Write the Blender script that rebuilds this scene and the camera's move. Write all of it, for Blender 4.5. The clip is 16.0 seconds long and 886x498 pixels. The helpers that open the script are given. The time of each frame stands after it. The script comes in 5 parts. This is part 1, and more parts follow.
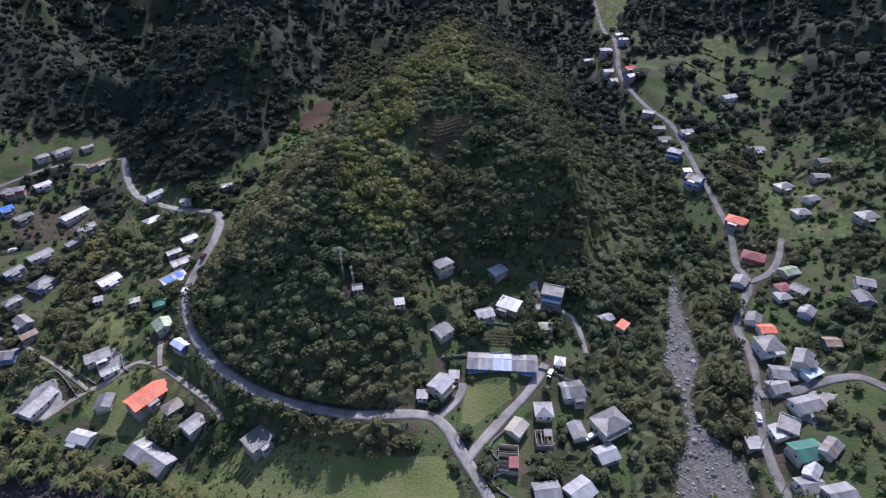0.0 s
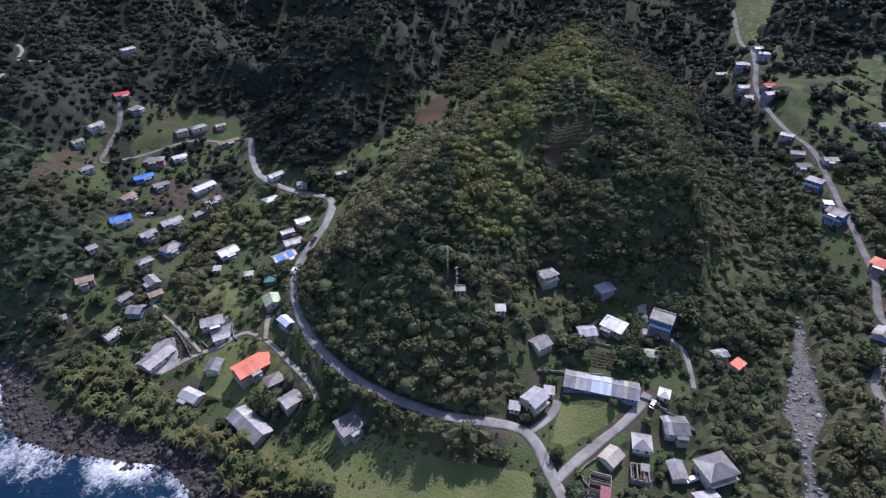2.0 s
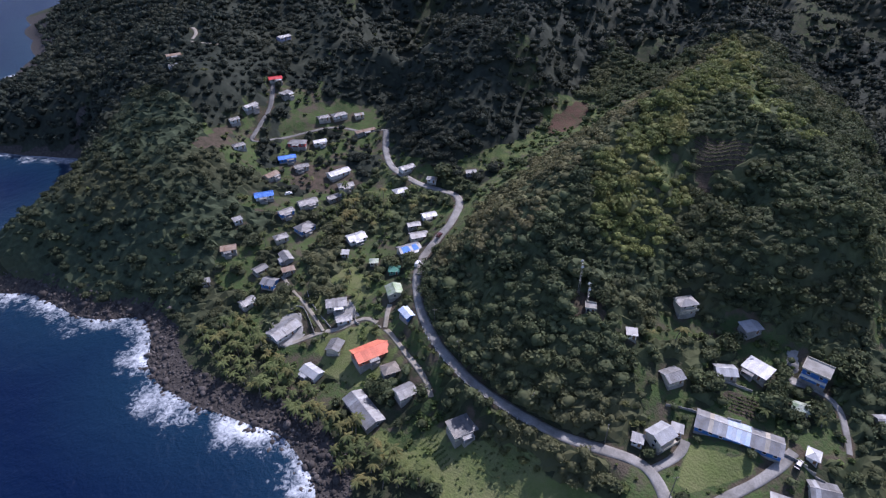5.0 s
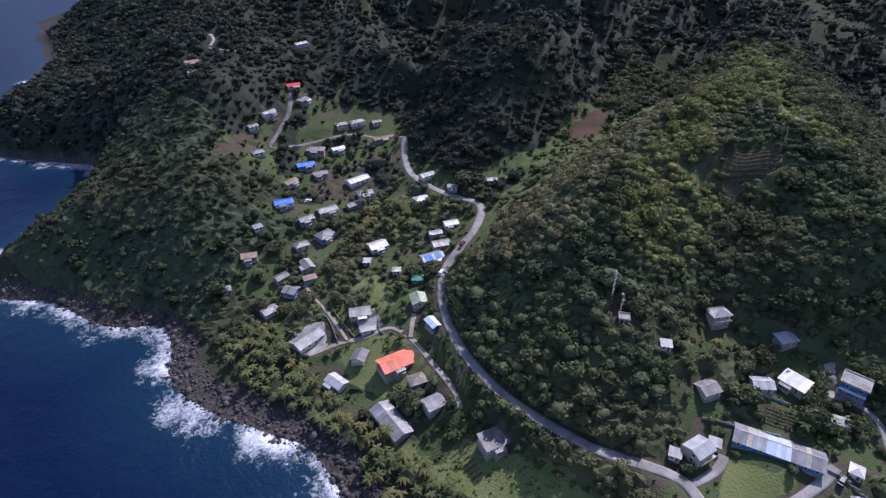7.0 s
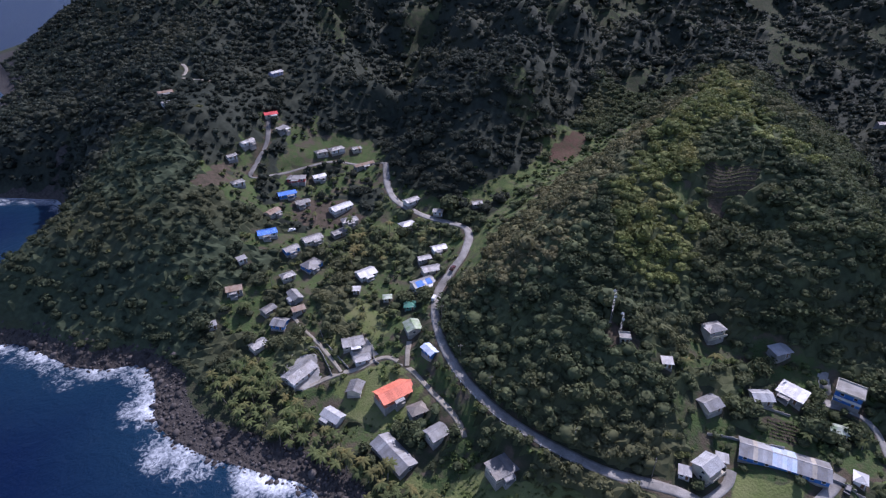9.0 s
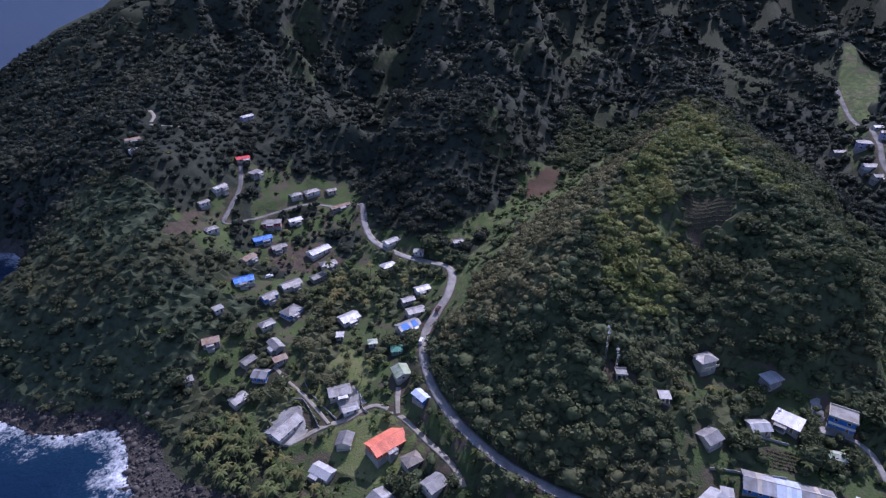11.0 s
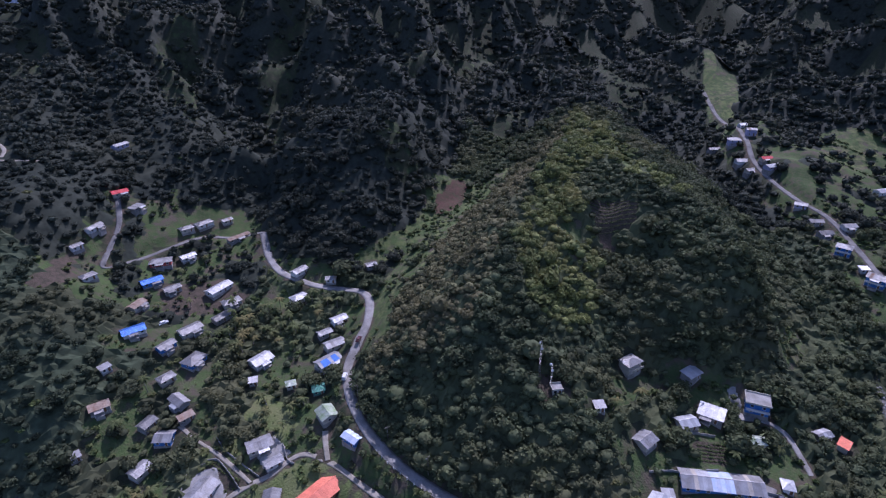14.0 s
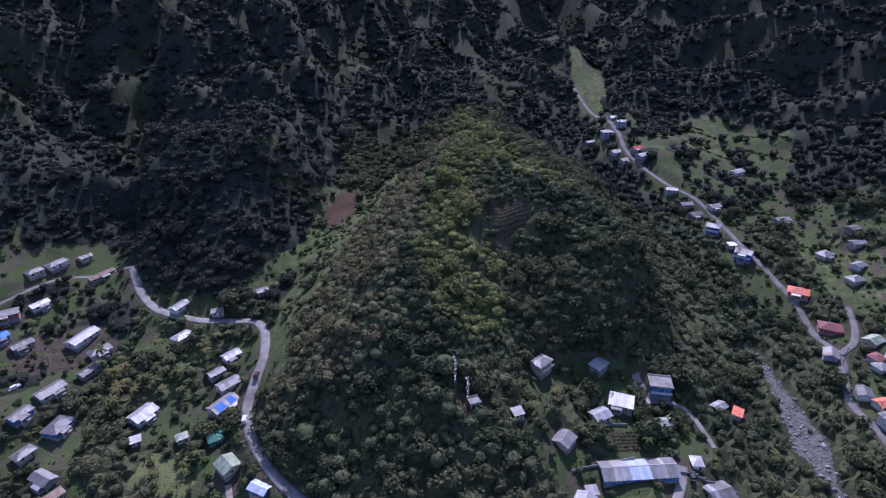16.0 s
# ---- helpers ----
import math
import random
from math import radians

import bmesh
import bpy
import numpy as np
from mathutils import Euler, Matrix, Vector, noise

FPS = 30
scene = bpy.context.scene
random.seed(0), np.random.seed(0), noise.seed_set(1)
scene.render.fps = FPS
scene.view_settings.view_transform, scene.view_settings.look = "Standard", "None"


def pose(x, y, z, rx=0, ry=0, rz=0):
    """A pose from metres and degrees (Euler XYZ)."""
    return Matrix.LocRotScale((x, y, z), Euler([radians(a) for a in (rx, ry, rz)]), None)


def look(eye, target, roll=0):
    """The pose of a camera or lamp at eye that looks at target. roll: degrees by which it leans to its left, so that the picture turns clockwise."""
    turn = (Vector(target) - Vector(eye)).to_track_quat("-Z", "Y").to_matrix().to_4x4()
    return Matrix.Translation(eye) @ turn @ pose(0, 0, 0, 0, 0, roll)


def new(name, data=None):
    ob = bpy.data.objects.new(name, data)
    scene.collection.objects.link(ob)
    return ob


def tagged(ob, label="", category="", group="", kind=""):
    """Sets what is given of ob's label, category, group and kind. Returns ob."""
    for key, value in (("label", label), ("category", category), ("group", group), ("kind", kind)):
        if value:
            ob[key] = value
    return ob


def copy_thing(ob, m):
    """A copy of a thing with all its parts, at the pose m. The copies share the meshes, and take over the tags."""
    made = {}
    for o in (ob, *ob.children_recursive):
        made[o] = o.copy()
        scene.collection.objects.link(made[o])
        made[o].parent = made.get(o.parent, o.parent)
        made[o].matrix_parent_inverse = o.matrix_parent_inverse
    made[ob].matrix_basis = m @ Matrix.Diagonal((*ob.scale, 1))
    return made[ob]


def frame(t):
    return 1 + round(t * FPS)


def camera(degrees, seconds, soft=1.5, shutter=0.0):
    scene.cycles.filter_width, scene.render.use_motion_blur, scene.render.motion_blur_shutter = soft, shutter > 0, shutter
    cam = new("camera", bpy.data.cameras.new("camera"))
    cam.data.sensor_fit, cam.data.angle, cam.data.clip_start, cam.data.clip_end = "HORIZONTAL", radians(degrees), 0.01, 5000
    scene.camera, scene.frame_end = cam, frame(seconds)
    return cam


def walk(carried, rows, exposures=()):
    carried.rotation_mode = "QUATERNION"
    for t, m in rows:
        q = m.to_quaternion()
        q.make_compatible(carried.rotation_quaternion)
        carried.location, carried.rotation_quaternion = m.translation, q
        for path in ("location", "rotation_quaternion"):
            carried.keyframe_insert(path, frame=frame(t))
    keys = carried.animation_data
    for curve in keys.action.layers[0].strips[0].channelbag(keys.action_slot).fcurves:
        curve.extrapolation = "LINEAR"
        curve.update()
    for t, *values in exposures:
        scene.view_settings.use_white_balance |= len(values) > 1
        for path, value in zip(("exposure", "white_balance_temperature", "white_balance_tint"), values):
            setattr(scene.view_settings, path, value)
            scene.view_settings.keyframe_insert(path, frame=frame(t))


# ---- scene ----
cam = camera(77.3, 16.0, soft=1.3)
PATH = [
    (0, (2.701, 5.079, 168.489), (2.414, 6.725, 167.389), -1.4),
    (0.5, (0.591, 5.474, 168.486), (0.263, 7.113, 167.387), -1.2),
    (1, (-1.453, 5.908, 168.463), (-1.857, 7.531, 167.366), -1.0),
    (1.5, (-3.412, 6.386, 168.385), (-3.902, 7.986, 167.29), -0.9),
    (2, (-5.382, 6.731, 168.273), (-5.971, 8.297, 167.178), -0.8),
    (2.5, (-7.398, 6.919, 168.06), (-8.082, 8.446, 166.965), -0.8),
    (3, (-9.378, 6.944, 167.847), (-10.145, 8.432, 166.752), -0.7),
    (3.5, (-11.325, 6.794, 167.659), (-12.154, 8.248, 166.565), -0.6),
    (4, (-13.376, 6.484, 167.525), (-14.251, 7.912, 166.432), -0.6),
    (4.2, (-14.268, 6.287, 167.5), (-15.16, 7.705, 166.407), -0.6),
    (6.5, (-25.389, 3.208, 166.814), (-26.302, 4.62, 165.732), -0.4),
    (7, (-27.844, 2.361, 166.79), (-28.762, 3.779, 165.719), -0.4),
    (7.5, (-30.331, 1.433, 166.787), (-31.253, 2.857, 165.729), -0.3),
    (8, (-32.842, 0.449, 166.791), (-33.746, 1.895, 165.745), -0.3),
    (8.5, (-35.359, -0.479, 166.816), (-36.228, 0.999, 165.788), -0.3),
    (9, (-37.811, -1.271, 166.883), (-38.65, 0.243, 165.882), -0.4),
    (9.5, (-40.12, -1.901, 166.969), (-40.934, -0.352, 166.0), -0.4),
    (10, (-42.306, -2.186, 167.062), (-43.101, -0.608, 166.126), -0.5),
    (10.2, (-43.159, -2.083, 167.086), (-43.945, -0.493, 166.161), -0.6),
    (12.3, (-51.828, 1.206, 167.808), (-52.519, 2.874, 166.948), -0.7),
    (12.5, (-52.589, 1.675, 167.826), (-53.259, 3.352, 166.967), -0.7),
    (13, (-54.318, 3.215, 167.852), (-54.937, 4.913, 166.993), -0.6),
    (13.5, (-55.8, 5.083, 167.872), (-56.342, 6.805, 167.012), -0.7),
    (14, (-56.999, 7.226, 167.904), (-57.425, 8.98, 167.042), -0.8),
    (14.5, (-58.178, 9.594, 167.951), (-58.471, 11.374, 167.087), -0.9),
    (15, (-59.284, 12.128, 167.977), (-59.47, 13.922, 167.111), -1.0),
    (15.5, (-60.292, 14.888, 168.028), (-60.392, 16.689, 167.163), -1.1),
    (16, (-61.253, 17.723, 168.069), (-61.295, 19.526, 167.206), -1.1),
]
walk(cam, [(t, look(eye, target, roll)) for t, eye, target, roll in PATH], [(0, 0.0, 5750, 26), (8, -0.05, 5720, 29), (10, -0.1, 5560, 32), (12.5, -0.2, 5300, 38), (16, -0.2, 5300, 38)])

# ---- light ----
SUN_TO = Vector((0.06, 0.95, 1.08)).normalized()
world = bpy.data.worlds.new("world")
scene.world = world
world.use_nodes = True
wn = world.node_tree.nodes
sky = wn.new("ShaderNodeTexSky")
sky.sky_type, sky.sun_disc = "NISHITA", False
sky.sun_elevation = math.asin(SUN_TO.z)
sky.sun_rotation = math.atan2(SUN_TO.x, SUN_TO.y)
wn["Background"].inputs[1].default_value = 0.15
world.node_tree.links.new(sky.outputs[0], wn["Background"].inputs[0])
sun = new("sun", bpy.data.lights.new("sun", "SUN"))
sun.data.energy, sun.data.angle, sun.data.color = 4.8, radians(0.5), (1.0, 0.96, 0.89)
sun.matrix_world = look(SUN_TO * 600, (0, 0, 0))


# ---- materials ----
def surface(name, colour, rough=0.8, scale=1.0, vary=0.25, bump=0.2, metal=0.0, second=None, ridges=0.0, per_object=0.0, per_island=0.0, spec=0.3):
    """A procedural surface: two scales of colour variation, fine relief, and colour that differs from piece to piece."""
    m = bpy.data.materials.new(name)
    m.use_nodes = True
    n, l = m.node_tree.nodes, m.node_tree.links
    b = n["Principled BSDF"]
    b.inputs["Roughness"].default_value, b.inputs["Metallic"].default_value = rough, metal
    b.inputs["Specular IOR Level"].default_value = spec
    pos = n.new("ShaderNodeTexCoord").outputs["Object"] if ridges else n.new("ShaderNodeNewGeometry").outputs["Position"]
    big, fine = n.new("ShaderNodeTexNoise"), n.new("ShaderNodeTexNoise")
    big.inputs["Scale"].default_value, fine.inputs["Scale"].default_value = 0.35 * scale, 3.2 * scale
    big.inputs["Detail"].default_value, fine.inputs["Detail"].default_value = 5, 6
    l.new(pos, big.inputs[0]), l.new(pos, fine.inputs[0])
    ramp = n.new("ShaderNodeMapRange")
    ramp.inputs[1].default_value, ramp.inputs[2].default_value = 0.38, 0.66
    l.new(big.outputs[0], ramp.inputs[0])
    mix = n.new("ShaderNodeMixRGB")
    second = second or tuple(c * (1 - vary) for c in colour)
    mix.inputs[1].default_value, mix.inputs[2].default_value = (*colour, 1), (*second, 1)
    l.new(ramp.outputs[0], mix.inputs[0])
    value = n.new("ShaderNodeHueSaturation")
    grain = n.new("ShaderNodeMapRange")
    grain.inputs[1].default_value, grain.inputs[2].default_value = 0.25, 0.75
    grain.inputs[3].default_value, grain.inputs[4].default_value = 1 - vary, 1 + vary
    l.new(fine.outputs[0], grain.inputs[0])
    last = grain.outputs[0]
    for amount, socket in ((per_object, "o"), (per_island, "i")):
        if amount:
            source = n.new("ShaderNodeObjectInfo").outputs["Random"] if socket == "o" else n.new("ShaderNodeNewGeometry").outputs["Random Per Island"]
            r = n.new("ShaderNodeMapRange")
            r.inputs[3].default_value, r.inputs[4].default_value = 1 - amount, 1 + amount
            l.new(source, r.inputs[0])
            mul = n.new("ShaderNodeMath")
            mul.operation = "MULTIPLY"
            l.new(last, mul.inputs[0]), l.new(r.outputs[0], mul.inputs[1])
            last = mul.outputs[0]
    l.new(last, value.inputs["Value"])
    l.new(mix.outputs[0], value.inputs["Color"])
    l.new(value.outputs[0], b.inputs["Base Color"])
    if bump:
        bp = n.new("ShaderNodeBump")
        bp.inputs["Strength"].default_value, bp.inputs["Distance"].default_value = bump, 0.05
        if ridges:
            w = n.new("ShaderNodeTexWave")
            w.inputs["Scale"].default_value, w.inputs["Distortion"].default_value = ridges, 0.2
            l.new(pos, w.inputs[0])
            l.new(w.outputs["Fac"], bp.inputs["Height"])
        else:
            l.new(fine.outputs[0], bp.inputs["Height"])
        l.new(bp.outputs[0], b.inputs["Normal"])
    return m


def sheet_roof(name, colour, second=None, rough=0.45, metal=0.25):
    return surface(name, colour, rough, 1.2, 0.16, 0.5, metal, second, ridges=2.1, per_object=0.13)


ROOF = {
    "grey": sheet_roof("weathered_galvanised", (0.25, 0.248, 0.248), (0.175, 0.166, 0.156)),
    "pale": sheet_roof("pale_galvanised", (0.33, 0.328, 0.33), (0.24, 0.23, 0.218)),
    "white": sheet_roof("white_sheet", (0.50, 0.505, 0.51), (0.38, 0.375, 0.37)),
    "dark": sheet_roof("dark_sheet", (0.13, 0.135, 0.14), (0.20, 0.185, 0.17)),
    "rust": sheet_roof("rusted_sheet", (0.34, 0.27, 0.21), (0.22, 0.13, 0.085), 0.8, 0.0),
    "blue": sheet_roof("blue_sheet", (0.05, 0.17, 0.52), (0.04, 0.12, 0.38)),
    "bluewhite": sheet_roof("blue_white_sheet", (0.55, 0.66, 0.82), (0.70, 0.74, 0.80)),
    "orange": sheet_roof("orange_sheet", (0.85, 0.25, 0.15), (0.74, 0.20, 0.12), 0.55, 0.0),
    "red": sheet_roof("red_sheet", (0.62, 0.04, 0.05), (0.50, 0.05, 0.05), 0.55, 0.0),
    "maroon": sheet_roof("maroon_sheet", (0.30, 0.11, 0.11), (0.24, 0.10, 0.10), 0.65, 0.0),
    "green": sheet_roof("green_sheet", (0.06, 0.22, 0.16), (0.10, 0.20, 0.16)),
    "moss": sheet_roof("mossy_sheet", (0.42, 0.46, 0.38), (0.20, 0.28, 0.14)),
    "brown": sheet_roof("brown_sheet", (0.20, 0.175, 0.15), (0.27, 0.24, 0.21)),
    "cream": sheet_roof("cream_sheet", (0.55, 0.50, 0.42), (0.42, 0.38, 0.31)),
    "concrete": surface("roof_concrete", (0.34, 0.33, 0.31), 0.9, 1.0, 0.25, 0.3, second=(0.22, 0.21, 0.19)),
}
ROOF["school"] = ROOF["pale"]
WALL = {k: surface(k + "_render", c, 0.85, 1.4, 0.14, 0.15, second=tuple(v * 0.72 for v in c)) for k, c in {
    "white": (0.72, 0.72, 0.70), "cream": (0.58, 0.54, 0.44), "grey": (0.30, 0.29, 0.27), "blue": (0.07, 0.21, 0.52), "red": (0.52, 0.10, 0.09),
    "green": (0.06, 0.26, 0.20), "orange": (0.66, 0.20, 0.12), "lilac": (0.42, 0.42, 0.58), "concrete": (0.38, 0.36, 0.33)}.items()}
GLASS = surface("window_glass", (0.025, 0.03, 0.035), 0.12, 1.0, 0.2, 0.0, spec=0.6)
TRIM = surface("white_trim", (0.72, 0.72, 0.70), 0.6, 2.0, 0.1, 0.0)
WOOD = surface("door_wood", (0.20, 0.11, 0.06), 0.6, 2.0, 0.3, 0.2)
CONCRETE = surface("bare_concrete", (0.36, 0.345, 0.32), 0.9, 1.0, 0.25, 0.3, second=(0.24, 0.23, 0.205))
ROAD = surface("worn_concrete_road", (0.33, 0.315, 0.29), 0.9, 0.6, 0.2, 0.2, second=(0.20, 0.19, 0.172), spec=0.15)
EAST_ROAD = surface("worn_asphalt", (0.23, 0.22, 0.205), 0.9, 0.6, 0.2, 0.2, second=(0.14, 0.135, 0.125), spec=0.15)
TRACK = surface("dirt_track", (0.33, 0.30, 0.25), 0.95, 0.9, 0.22, 0.3, second=(0.22, 0.20, 0.155))
STONE = surface("shore_basalt", (0.085, 0.075, 0.07), 0.8, 0.8, 0.3, 0.5, second=(0.045, 0.04, 0.04), per_island=0.45)
RIVER_STONE = surface("river_stone", (0.30, 0.29, 0.275), 0.85, 0.8, 0.25, 0.4, second=(0.18, 0.175, 0.165), per_island=0.4)
BARK = surface("bark", (0.13, 0.10, 0.075), 0.95, 2.0, 0.3, 0.5)
PALM_BARK = surface("palm_bark", (0.25, 0.22, 0.18), 0.9, 2.0, 0.3, 0.4)
RUBBER = surface("tyre_rubber", (0.02, 0.02, 0.02), 0.8, 3.0, 0.2, 0.0)
STEEL = surface("galvanised_steel", (0.45, 0.45, 0.45), 0.45, 2.0, 0.15, 0.0, metal=0.7)
CAR_WHITE = surface("white_car_paint", (0.75, 0.75, 0.75), 0.3, 1.0, 0.05, 0.0, spec=0.5)
CAR_DARK = surface("dark_car_paint", (0.03, 0.035, 0.05), 0.3, 1.0, 0.05, 0.0, spec=0.5)
CAR_RED = surface("red_car_paint", (0.09, 0.02, 0.02), 0.3, 1.0, 0.05, 0.0, spec=0.5)


def leaf_surface(name, colour, second, dry, vary=0.35, patch=0.022):
    """Leaves: green that shifts from tree to tree and from leaf to leaf, partly dry, letting some light through."""
    m = surface(name, colour, 0.8, 0.12, vary, 0.0, second=second, per_island=0.5, spec=0.14)
    n, l = m.node_tree.nodes, m.node_tree.links
    b = n["Principled BSDF"]
    far = n.new("ShaderNodeTexNoise")
    far.inputs["Scale"].default_value, far.inputs["Detail"].default_value = patch, 4
    l.new(n.new("ShaderNodeNewGeometry").outputs["Position"], far.inputs[0])
    ramp = n.new("ShaderNodeMapRange")
    ramp.inputs[1].default_value, ramp.inputs[2].default_value = 0.48, 0.68
    l.new(far.outputs[0], ramp.inputs[0])
    mix = n.new("ShaderNodeMixRGB")
    mix.inputs[2].default_value = (*dry, 1)
    l.new(ramp.outputs[0], mix.inputs[0])
    l.new(b.inputs["Base Color"].links[0].from_socket, mix.inputs[1])
    l.new(mix.outputs[0], b.inputs["Base Color"])
    glow = n.new("ShaderNodeBsdfTranslucent")
    l.new(mix.outputs[0], glow.inputs[0])
    both = n.new("ShaderNodeMixShader")
    both.inputs[0].default_value = 0.3
    l.new(b.outputs[0], both.inputs[1]), l.new(glow.outputs[0], both.inputs[2])
    l.new(both.outputs[0], n["Material Output"].inputs[0])
    return m


LEAF = leaf_surface("broad_leaves", (0.104, 0.122, 0.058), (0.069, 0.088, 0.047), (0.135, 0.138, 0.070))
# darker copy of LEAF: cloud shade and distance blue painted into the colour
LEAF_FAR_SHADED = leaf_surface("shaded_hill_leaves", (0.052, 0.062, 0.045), (0.038, 0.048, 0.037), (0.074, 0.080, 0.053), patch=0.012)
LEAF_COAST = leaf_surface("coast_leaves", (0.064, 0.080, 0.044), (0.045, 0.060, 0.036), (0.092, 0.098, 0.052), patch=0.02)
# lighter and more olive than LEAF, for the ridge flank
LEAF_OLIVE = leaf_surface("olive_leaves", (0.165, 0.160, 0.080), (0.118, 0.124, 0.062), (0.212, 0.192, 0.100), patch=0.04)
# vine green; on the crest its brightness stands in for sunlight
LEAF_VINE_LIT = leaf_surface("vine_and_lit_leaves", (0.185, 0.205, 0.070), (0.126, 0.152, 0.056), (0.245, 0.232, 0.088), patch=0.05)
BUSH = leaf_surface("scrub_leaves", (0.112, 0.150, 0.050), (0.074, 0.106, 0.038), (0.160, 0.160, 0.066), vary=0.25)
FROND = leaf_surface("palm_fronds", (0.120, 0.142, 0.054), (0.086, 0.106, 0.042), (0.21, 0.178, 0.070), patch=0.09)


def ground_surface():
    """Grass, forest floor, bare earth and rock, blended by the land's cover."""
    m = bpy.data.materials.new("ground_cover")
    m.use_nodes = True
    n, l = m.node_tree.nodes, m.node_tree.links
    b = n["Principled BSDF"]
    b.inputs["Roughness"].default_value, b.inputs["Specular IOR Level"].default_value = 0.95, 0.15
    pos = n.new("ShaderNodeNewGeometry").outputs["Position"]

    def noise_at(scale, low, high):
        t, r = n.new("ShaderNodeTexNoise"), n.new("ShaderNodeMapRange")
        t.inputs["Scale"].default_value, t.inputs["Detail"].default_value, t.inputs["Roughness"].default_value = scale, 7, 0.62
        r.inputs[1].default_value, r.inputs[2].default_value = low, high
        l.new(pos, t.inputs[0]), l.new(t.outputs[0], r.inputs[0])
        return r.outputs[0]

    def blend(fac, a, c):
        x = n.new("ShaderNodeMixRGB")
        l.new(fac, x.inputs[0])
        for socket, v in ((x.inputs[1], a), (x.inputs[2], c)):
            if isinstance(v, tuple):
                socket.default_value = (*v, 1)
            else:
                l.new(v, socket)
        return x.outputs[0]

    grass = blend(noise_at(0.06, 0.38, 0.65), (0.080, 0.118, 0.040), (0.046, 0.072, 0.027))
    grass = blend(noise_at(0.5, 0.45, 0.7), grass, (0.092, 0.098, 0.046))
    grass = blend(noise_at(0.11, 0.50, 0.63), grass, (0.105, 0.086, 0.062))
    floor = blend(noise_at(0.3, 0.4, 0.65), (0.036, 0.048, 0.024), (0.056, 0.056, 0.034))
    earth = blend(noise_at(0.4, 0.4, 0.65), (0.105, 0.080, 0.060), (0.060, 0.054, 0.036))
    rock = blend(noise_at(0.5, 0.35, 0.65), (0.095, 0.083, 0.074), (0.042, 0.038, 0.036))
    bed = blend(noise_at(0.6, 0.35, 0.65), (0.19, 0.185, 0.175), (0.09, 0.095, 0.075))
    red = blend(noise_at(0.3, 0.4, 0.65), (0.108, 0.062, 0.046), (0.072, 0.066, 0.036))
    lawn = blend(noise_at(0.12, 0.40, 0.65), (0.130, 0.160, 0.054), (0.175, 0.180, 0.080))
    plot = blend(noise_at(0.8, 0.4, 0.6), (0.085, 0.068, 0.050), (0.056, 0.052, 0.034))
    out = grass
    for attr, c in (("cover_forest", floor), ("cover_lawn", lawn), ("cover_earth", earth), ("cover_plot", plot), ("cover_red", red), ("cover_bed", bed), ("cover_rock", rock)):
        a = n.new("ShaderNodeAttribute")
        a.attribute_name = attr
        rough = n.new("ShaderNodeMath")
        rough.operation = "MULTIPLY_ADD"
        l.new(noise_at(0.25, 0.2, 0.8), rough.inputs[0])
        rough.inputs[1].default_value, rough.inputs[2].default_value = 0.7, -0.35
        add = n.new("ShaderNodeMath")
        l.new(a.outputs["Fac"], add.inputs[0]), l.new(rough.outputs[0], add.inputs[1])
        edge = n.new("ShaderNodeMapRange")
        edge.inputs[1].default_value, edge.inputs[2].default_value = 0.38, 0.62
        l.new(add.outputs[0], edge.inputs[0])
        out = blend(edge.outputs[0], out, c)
    l.new(out, b.inputs["Base Color"])
    fine = n.new("ShaderNodeTexNoise")
    fine.inputs["Scale"].default_value, fine.inputs["Detail"].default_value = 1.3, 8
    l.new(pos, fine.inputs[0])
    bp = n.new("ShaderNodeBump")
    bp.inputs["Strength"].default_value, bp.inputs["Distance"].default_value = 0.8, 0.5
    l.new(fine.outputs[0], bp.inputs["Height"]), l.new(bp.outputs[0], b.inputs["Normal"])
    return m


